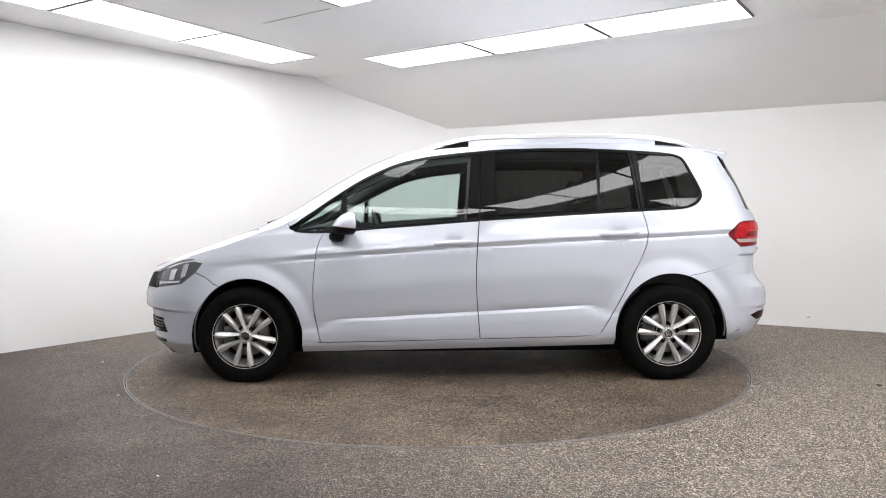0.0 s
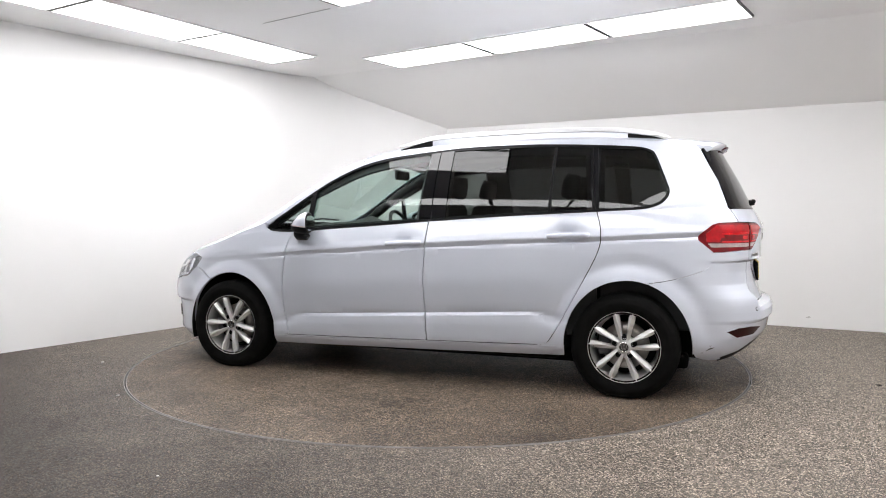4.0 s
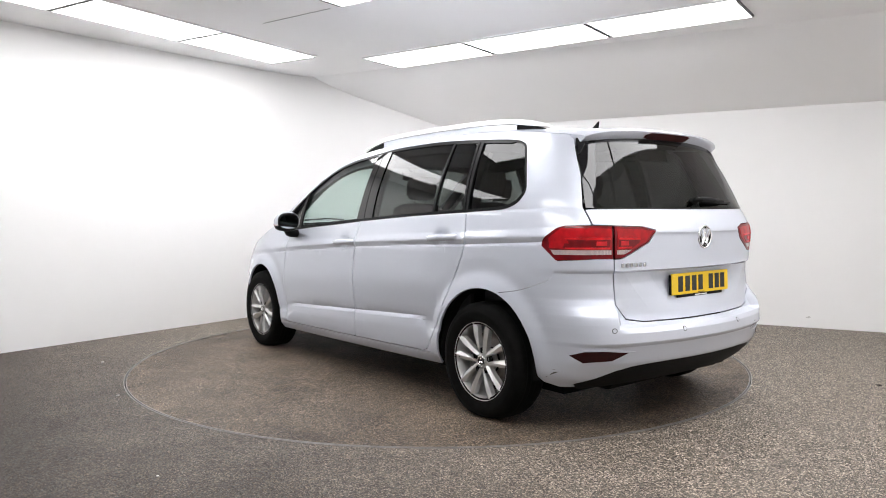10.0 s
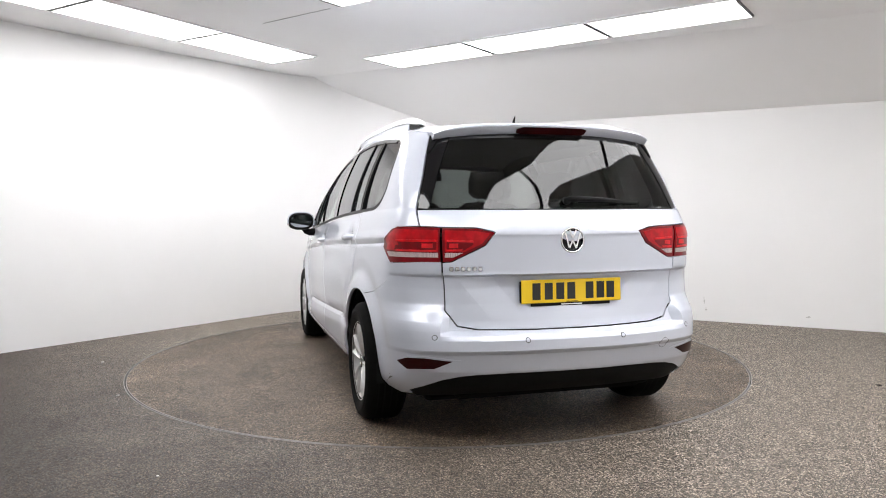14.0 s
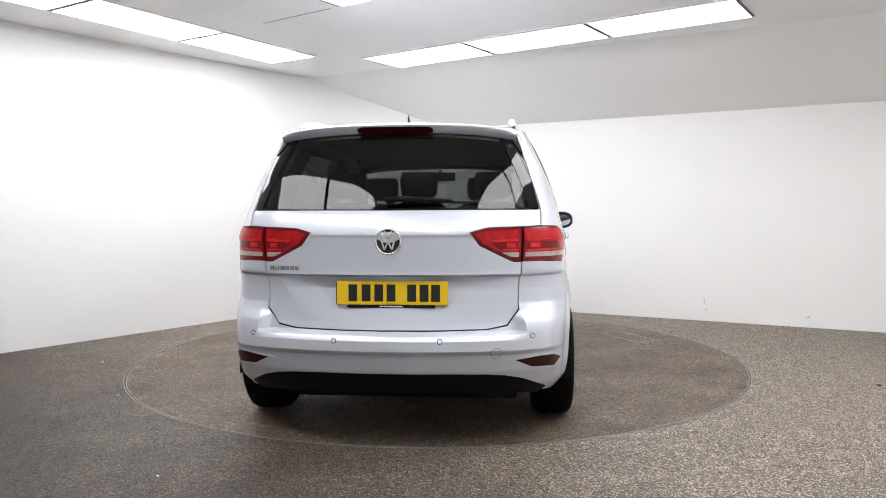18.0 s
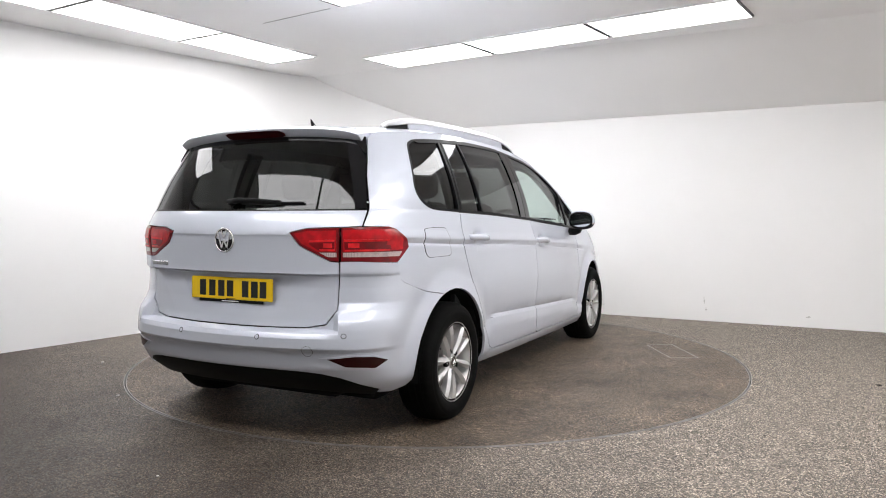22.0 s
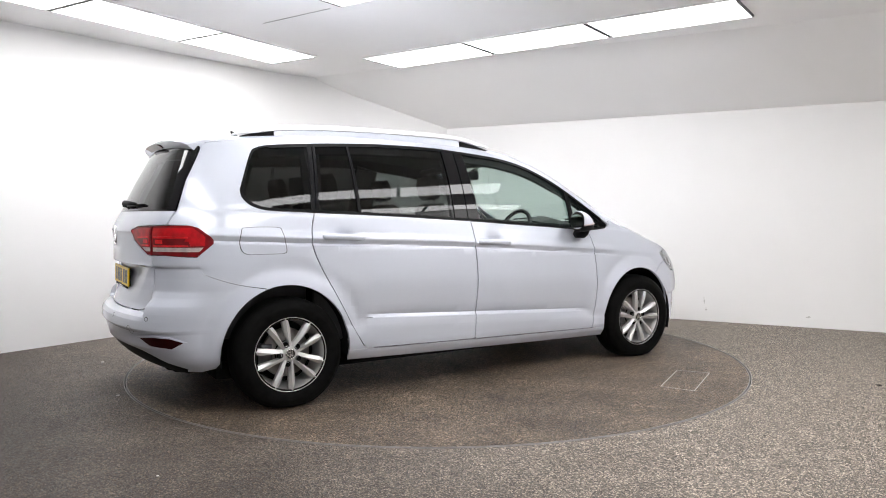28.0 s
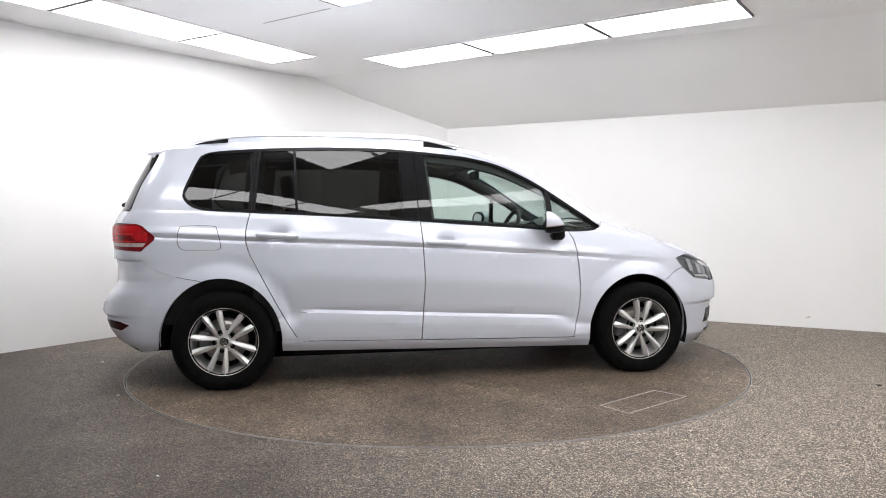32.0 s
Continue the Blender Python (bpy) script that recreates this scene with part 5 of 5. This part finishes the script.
for s in (1, -1):
    middle = Vector((0.715, 0.982 * s, 1.035))
    cut = dict(plane_co=(0.75, 0, 1.026), plane_no=(-0.10, 0, 1))
    bm = mirror_shell(s)
    bmesh.ops.bisect_plane(bm, geom=bm.verts[:] + bm.edges[:] + bm.faces[:], clear_inner=True, **cut)
    bmesh.ops.bisect_plane(bm, geom=bm.verts[:] + bm.edges[:] + bm.faces[:], plane_co=mirror_point(s, 0.662, 0.0, 0), plane_no=(1, 0.30 * s, 0), clear_inner=True)
    mirror = part("door_mirror", finish(bm, PAINT, lambda c: c - middle, 0.006, 40), None, car, "door mirror with a silver cap over black")
    bm = mirror_shell(s, -0.003)
    part("housing", finish(bm, BLACK_PLASTIC, lambda c: c - middle, 0.02, 40), None, mirror, "black lower housing")
    for name, mat, x, grow, label in (("mirror_rim", BLACK_GLOSS, 0.664, -0.004, ""), ("mirror_glass", MIRROR, 0.648, -0.014, "flat mirror glass")):
        bm = bmesh.new()
        face = []
        for k in range(32):
            c, q = math.cos(2 * math.pi * k / 32), math.sin(2 * math.pi * k / 32)
            face.append(bm.verts.new(mirror_point(s, x, math.copysign(abs(c) ** 0.8, c) * (0.100 + grow), 1.046 + math.copysign(abs(q) ** 0.8, q) * (0.064 + grow), 0.30 if mat is BLACK_GLOSS else 0.20)))
        bm.faces.new(face)
        part(name, finish(bm, mat, lambda c: Vector((-1, 0, 0)), 0.004, 40), None, mirror, label)
    strip = [mirror_point(s, x, wide * 0.97, 1.026 + 0.07 * (x - 0.75)) for x, z, high, wide in MIRROR_ROWS[1:-1]]
    part("indicator", tube(strip, 0.0055, 6, 0.8), LENS_CLEAR, mirror, "thin clear indicator strip")
    bm = bmesh.new()
    rows = [[bm.verts.new((x + dx * g, y * s, z + dz * g)) for dx, dz in ((0.05, 0.02), (0.02, 0.028), (-0.03, 0.024), (-0.045, 0.0), (-0.03, -0.026), (0.03, -0.028), (0.052, -0.008))] for x, y, z, g in ((0.785, 0.862, 0.955, 1.1), (0.78, 0.905, 0.953, 1.0), (0.77, 0.945, 0.968, 0.92), (0.755, 0.965, 0.995, 0.9))]
    for a, b in zip(rows, rows[1:]):
        for k in range(7):
            bm.faces.new((a[k], a[(k + 1) % 7], b[(k + 1) % 7], b[k]))
    bm.faces.new(rows[0]), bm.faces.new(rows[-1])
    bmesh.ops.recalc_face_normals(bm, faces=bm.faces[:])
    for f in bm.faces:
        f.smooth = True
    part("mirror_foot", bm, BLACK_PLASTIC, mirror)

for hx, hz in HANDLES:
    for s in (1, -1):
        y = float(half_width(np.array(hx), np.array(hz + 0.05)))
        path = [(hx + dx, s * (y + out), hz - 0.05 * dx + up) for dx, out, up in ((0.125, -0.004, 0.0), (0.112, 0.020, 0.0), (0.06, 0.036, 0.001), (0.0, 0.040, 0.002), (-0.06, 0.037, 0.001), (-0.112, 0.022, 0.0), (-0.127, -0.004, 0.0))]
        h = part("door_handle", tube(smooth_curve(path, 4), [0.0150 + 0.0035 * math.sin(math.pi * i / 24) for i in range(25)], 12, 1.0), PAINT, car, "silver door handle")
        for v in h.data.vertices:
            v.co.y = s * y + (v.co.y - s * y) * 0.9

# ---- cabin ----
trim_side = [(0.93, 1.01), (-0.14, 1.082), (-1.22, 1.135), (-1.22, 0.36), (0.90, 0.34)]
for s in (1, -1):
    bm = bmesh.new()
    a = [bm.verts.new((x, s * (0.800 if z > 0.8 else 0.80), z)) for x, z in trim_side]
    b = [bm.verts.new((x, s * 0.772, z - 0.01)) for x, z in trim_side]
    bm.faces.new(a), bm.faces.new(b[::-1])
    for i in range(5):
        bm.faces.new((a[i], b[i], b[(i + 1) % 5], a[(i + 1) % 5]))
    bmesh.ops.recalc_face_normals(bm, faces=bm.faces[:])
    part("door_card", bm, CABIN, car, "dark inner door trim")
    part("boot_trim", box_bm(-1.86, -1.23, min(s * 0.68, s * 0.71), max(s * 0.68, s * 0.71), 0.40, 1.12, 0.01, 1), CABIN, car)
    part("pillar_trim", skin_panel(S([(-1.66, 1.11), (-1.66, 1.22), (-1.60, 1.47), (-1.55, 1.51), (-1.78, 1.50), (-1.95, 1.12)]), CABIN, offset=-0.03, mirror=s < 0, flange=0), None, car)
    part("pillar_trim", skin_panel(S([(-0.045, 1.06), (-0.075, 1.47), (-0.26, 1.51), (-0.27, 1.08)]), CABIN, offset=-0.025, mirror=s < 0, flange=0.03), None, car)
    part("pillar_trim", skin_panel(S([(-1.17, 1.12), (-1.13, 1.51), (-1.25, 1.51), (-1.27, 1.13)]), CABIN, offset=-0.025, mirror=s < 0, flange=0.03), None, car)
    part("roof_trim", skin_panel(S([(x, top_at(x) - 0.052 * float(ramp01(-x, -0.98, -0.6)) - 0.004) for x in np.linspace(0.98, -1.5, 26)] + [(x, top_at(x) + 0.028) for x in np.linspace(-1.5, 0.98, 26)]), CABIN, offset=-0.022, mirror=s < 0, flange=0.02), None, car)
    part("screen_pillar_trim", tube([(1.14, s * 0.755, 1.00), (0.92, s * 0.725, 1.155), (0.70, s * 0.69, 1.30), (0.50, s * 0.655, 1.405), (0.40, s * 0.64, 1.445)], [0.03, 0.034, 0.036, 0.036, 0.036], 10), CABIN, car, "dark inner screen pillar trim")
part("roof_header", tube([(0.43 - 0.10 * (y / 0.6) ** 2, y, 1.492 - 0.045 * (y / 0.6) ** 2) for y in np.linspace(-0.60, 0.60, 13)], 0.030, 8, 0.8), CABIN, car)
part("headlining", top_panel([(0.46, -0.93), (-1.78, -0.93), (-1.78, 0.93), (0.46, 0.93)], LINER, offset=-0.055, flange=0), None, car, "pale headlining")
part("cabin_floor", box_bm(-1.0, 1.0, -0.78, 0.78, 0.30, 0.34), CABIN, car)
part("boot_side", box_bm(-1.95, -1.0, -0.50, 0.50, 0.36, 0.40), CABIN, car)
part("boot_floor", box_bm(-2.0, -1.25, -0.64, 0.64, 0.60, 0.66, 0.01, 1), CABIN, car)
part("parcel_cover", box_bm(-2.0, -1.28, -0.62, 0.62, 0.985, 1.0, 0.004, 1), CABIN, car)
part("bulkhead", box_bm(1.08, 1.16, -0.76, 0.76, 0.30, 0.93), CABIN, car)

dash = bmesh.new()
rows = []
for y in np.linspace(-0.74, 0.74, 25):
    hump = 0.045 * math.exp(-((y + 0.37) / 0.17) ** 2)
    side = 0.02 * (y / 0.74) ** 2
    rows.append([dash.verts.new((x, y, z)) for x, z in ((1.20, 0.965), (1.0, 1.030 + hump * 0.4 - side), (0.86, 1.042 + hump - side), (0.77, 1.005 + hump - side), (0.765, 0.90 - side), (0.80, 0.80), (0.84, 0.62), (1.05, 0.45))])
for a, b in zip(rows, rows[1:]):
    for k in range(7):
        dash.faces.new((a[k], a[k + 1], b[k + 1], b[k]))
part("dashboard", finish(dash, CABIN, lambda c: Vector((-1, 0, 1)), 0, 40), None, car, "dark dashboard")
part("dash_screen", box_bm(0.745, 0.775, -0.13, 0.13, 0.80, 0.93, 0.008, 2), BLACK_GLOSS, car)
part("centre_console", box_bm(-0.05, 0.80, -0.12, 0.12, 0.34, 0.62, 0.04, 3), CABIN, car)
wheel_ring = part("steering_wheel", tube([(0, 0.182 * math.cos(a), 0.182 * math.sin(a)) for a in np.linspace(0, 2 * math.pi, 37)[:-1]], 0.0155, 10, 1.0, True), CABIN, car, "dark steering wheel")
wheel_ring.matrix_basis = pose(0.575, -0.37, 0.955, 0, 24, 0)
part("boss", box_bm(-0.02, 0.05, -0.075, 0.075, -0.065, 0.060, 0.025, 3), CABIN, wheel_ring)
for a in (0, 180, 270):
    part("wheel_spoke", tube([(0, 0.05 * math.cos(radians(a)), 0.05 * math.sin(radians(a))), (0, 0.178 * math.cos(radians(a)), 0.178 * math.sin(radians(a)))], 0.016, 8), CABIN, wheel_ring)
part("steering_column", tube([(0.61, -0.37, 0.935), (0.85, -0.37, 0.83)], 0.045, 10), CABIN, wheel_ring).matrix_parent_inverse = wheel_ring.matrix_basis.inverted()
part("cabin_mirror", box_bm(0.40, 0.425, -0.125, 0.125, 1.365, 1.435, 0.012, 3), CABIN, car, "rear-view mirror")
part("cabin_mirror_stalk", tube([(0.42, 0, 1.42), (0.50, 0, 1.475)], 0.012, 8), CABIN, car)


def cushion(rows_in, mat, name, parent, label=""):
    """A padded shape from cross-sections (centre, half width, half depth, tilt)."""
    bm = bmesh.new()
    rings = []
    for (x, y, z), w, d, tilt in rows_in:
        ring = []
        for k in range(20):
            a = 2 * math.pi * k / 20
            c, q = math.cos(a), math.sin(a)
            u = math.copysign(abs(c) ** 0.55, c) * w
            v = math.copysign(abs(q) ** 0.65, q) * d
            ring.append(bm.verts.new((x + v * math.cos(tilt), y + u, z + v * math.sin(tilt))))
        rings.append(ring)
    for a, b in zip(rings, rings[1:]):
        for k in range(20):
            bm.faces.new((a[k], a[(k + 1) % 20], b[(k + 1) % 20], b[k]))
    bm.faces.new(rings[0][::-1]), bm.faces.new(rings[-1])
    bmesh.ops.recalc_face_normals(bm, faces=bm.faces[:])
    for f in bm.faces:
        f.smooth = True
    return part(name, bm, mat, parent, label)


def seat(x, y, z, w, back=0.60):
    s = new("seat")
    s.parent = car
    s["label"] = "dark fabric seat with a head restraint"
    cushion([((x + 0.02, y, z - 0.06), w * 0.9, 0.20, 0), ((x + 0.02, y, z - 0.02), w, 0.25, 0), ((x + 0.02, y, z + 0.05), w, 0.26, 0), ((x + 0.01, y, z + 0.09), w * 0.92, 0.23, 0)], FABRIC, "cushion", s)
    line = [(-0.20, 0.05, 0.93, 0.07), (-0.24, 0.20, 1.0, 0.085), (-0.28, 0.36, 1.0, 0.08), (-0.325, 0.50, 0.93, 0.07), (-0.35, back - 0.02, 0.80, 0.055), (-0.36, back + 0.01, 0.60, 0.03)]
    cushion([((x + a, y, z + b), w * c, d, 0.25) for a, b, c, d in line], FABRIC, "backrest", s)
    top = z + back
    cushion([((x - 0.365, y, top + 0.045), 0.085, 0.035, 0.2), ((x - 0.370, y, top + 0.07), 0.112, 0.05, 0.2), ((x - 0.385, y, top + 0.15), 0.118, 0.05, 0.2), ((x - 0.395, y, top + 0.20), 0.105, 0.035, 0.2)], FABRIC, "head_restraint", s)
    for d in (-0.05, 0.05):
        part("restraint_post", tube([(x - 0.355, y + d, top - 0.02), (x - 0.368, y + d, top + 0.08)], 0.006, 6), CHROME, s)
    return s


for y in (0.37, -0.37):
    seat(0.20, y, 0.52, 0.25, 0.64)
for y in (0.46, 0.0, -0.46):
    seat(-0.62, y, 0.56, 0.215, 0.60)


# ---- turntable ----
turntable = new("turntable")
verts, faces = ring_mesh(0.001, RING - 0.007, -0.06, 0.0)
part("deck", mesh_of("deck", verts, faces, TABLE), None, turntable, "speckled stone-chip deck, brown with tyre wear")
verts, faces = ring_mesh(RING - 0.0065, RING - 0.0015, -0.06, 0.002)
part("rim_edging", mesh_of("rim_edging", verts, faces, STEEL), None, turntable, "thin worn steel rim")
frame_line = [Vector(q) for q in ((0.660, -1.645), (1.120, -1.380), (1.245, -1.555), (0.745, -1.837))]
for i in range(4):
    a, b = frame_line[i], frame_line[(i + 1) % 4]
    w = Vector((b.y - a.y, a.x - b.x)).normalized() * 0.003
    verts, faces = prism([a - w, b - w, b + w, a + w], -0.002, 0.0012)
    part("hatch_edge", mesh_of("hatch_edge", verts, [f[::-1] for f in faces], HATCH), None, turntable, "thin pale edge of the service hatch")
tagged(turntable, "round car turntable, speckled grey, set flush in the floor", "turntable")
tagged(car, "pale silver people carrier with dark rear windows, parked on the turntable", "car")


def motions():
    rows = [(t, pose(0, 0, 0, 0, 0, a)) for t, a in ((0, 180.3), (8, 138.33), (16, 95.39), (24, 52.36), (32, 9.95))]
    walk(turntable, rows)
    walk(car, [(t, m @ pose(-0.1217, 0.0102, 0)) for t, m in rows])


motions()
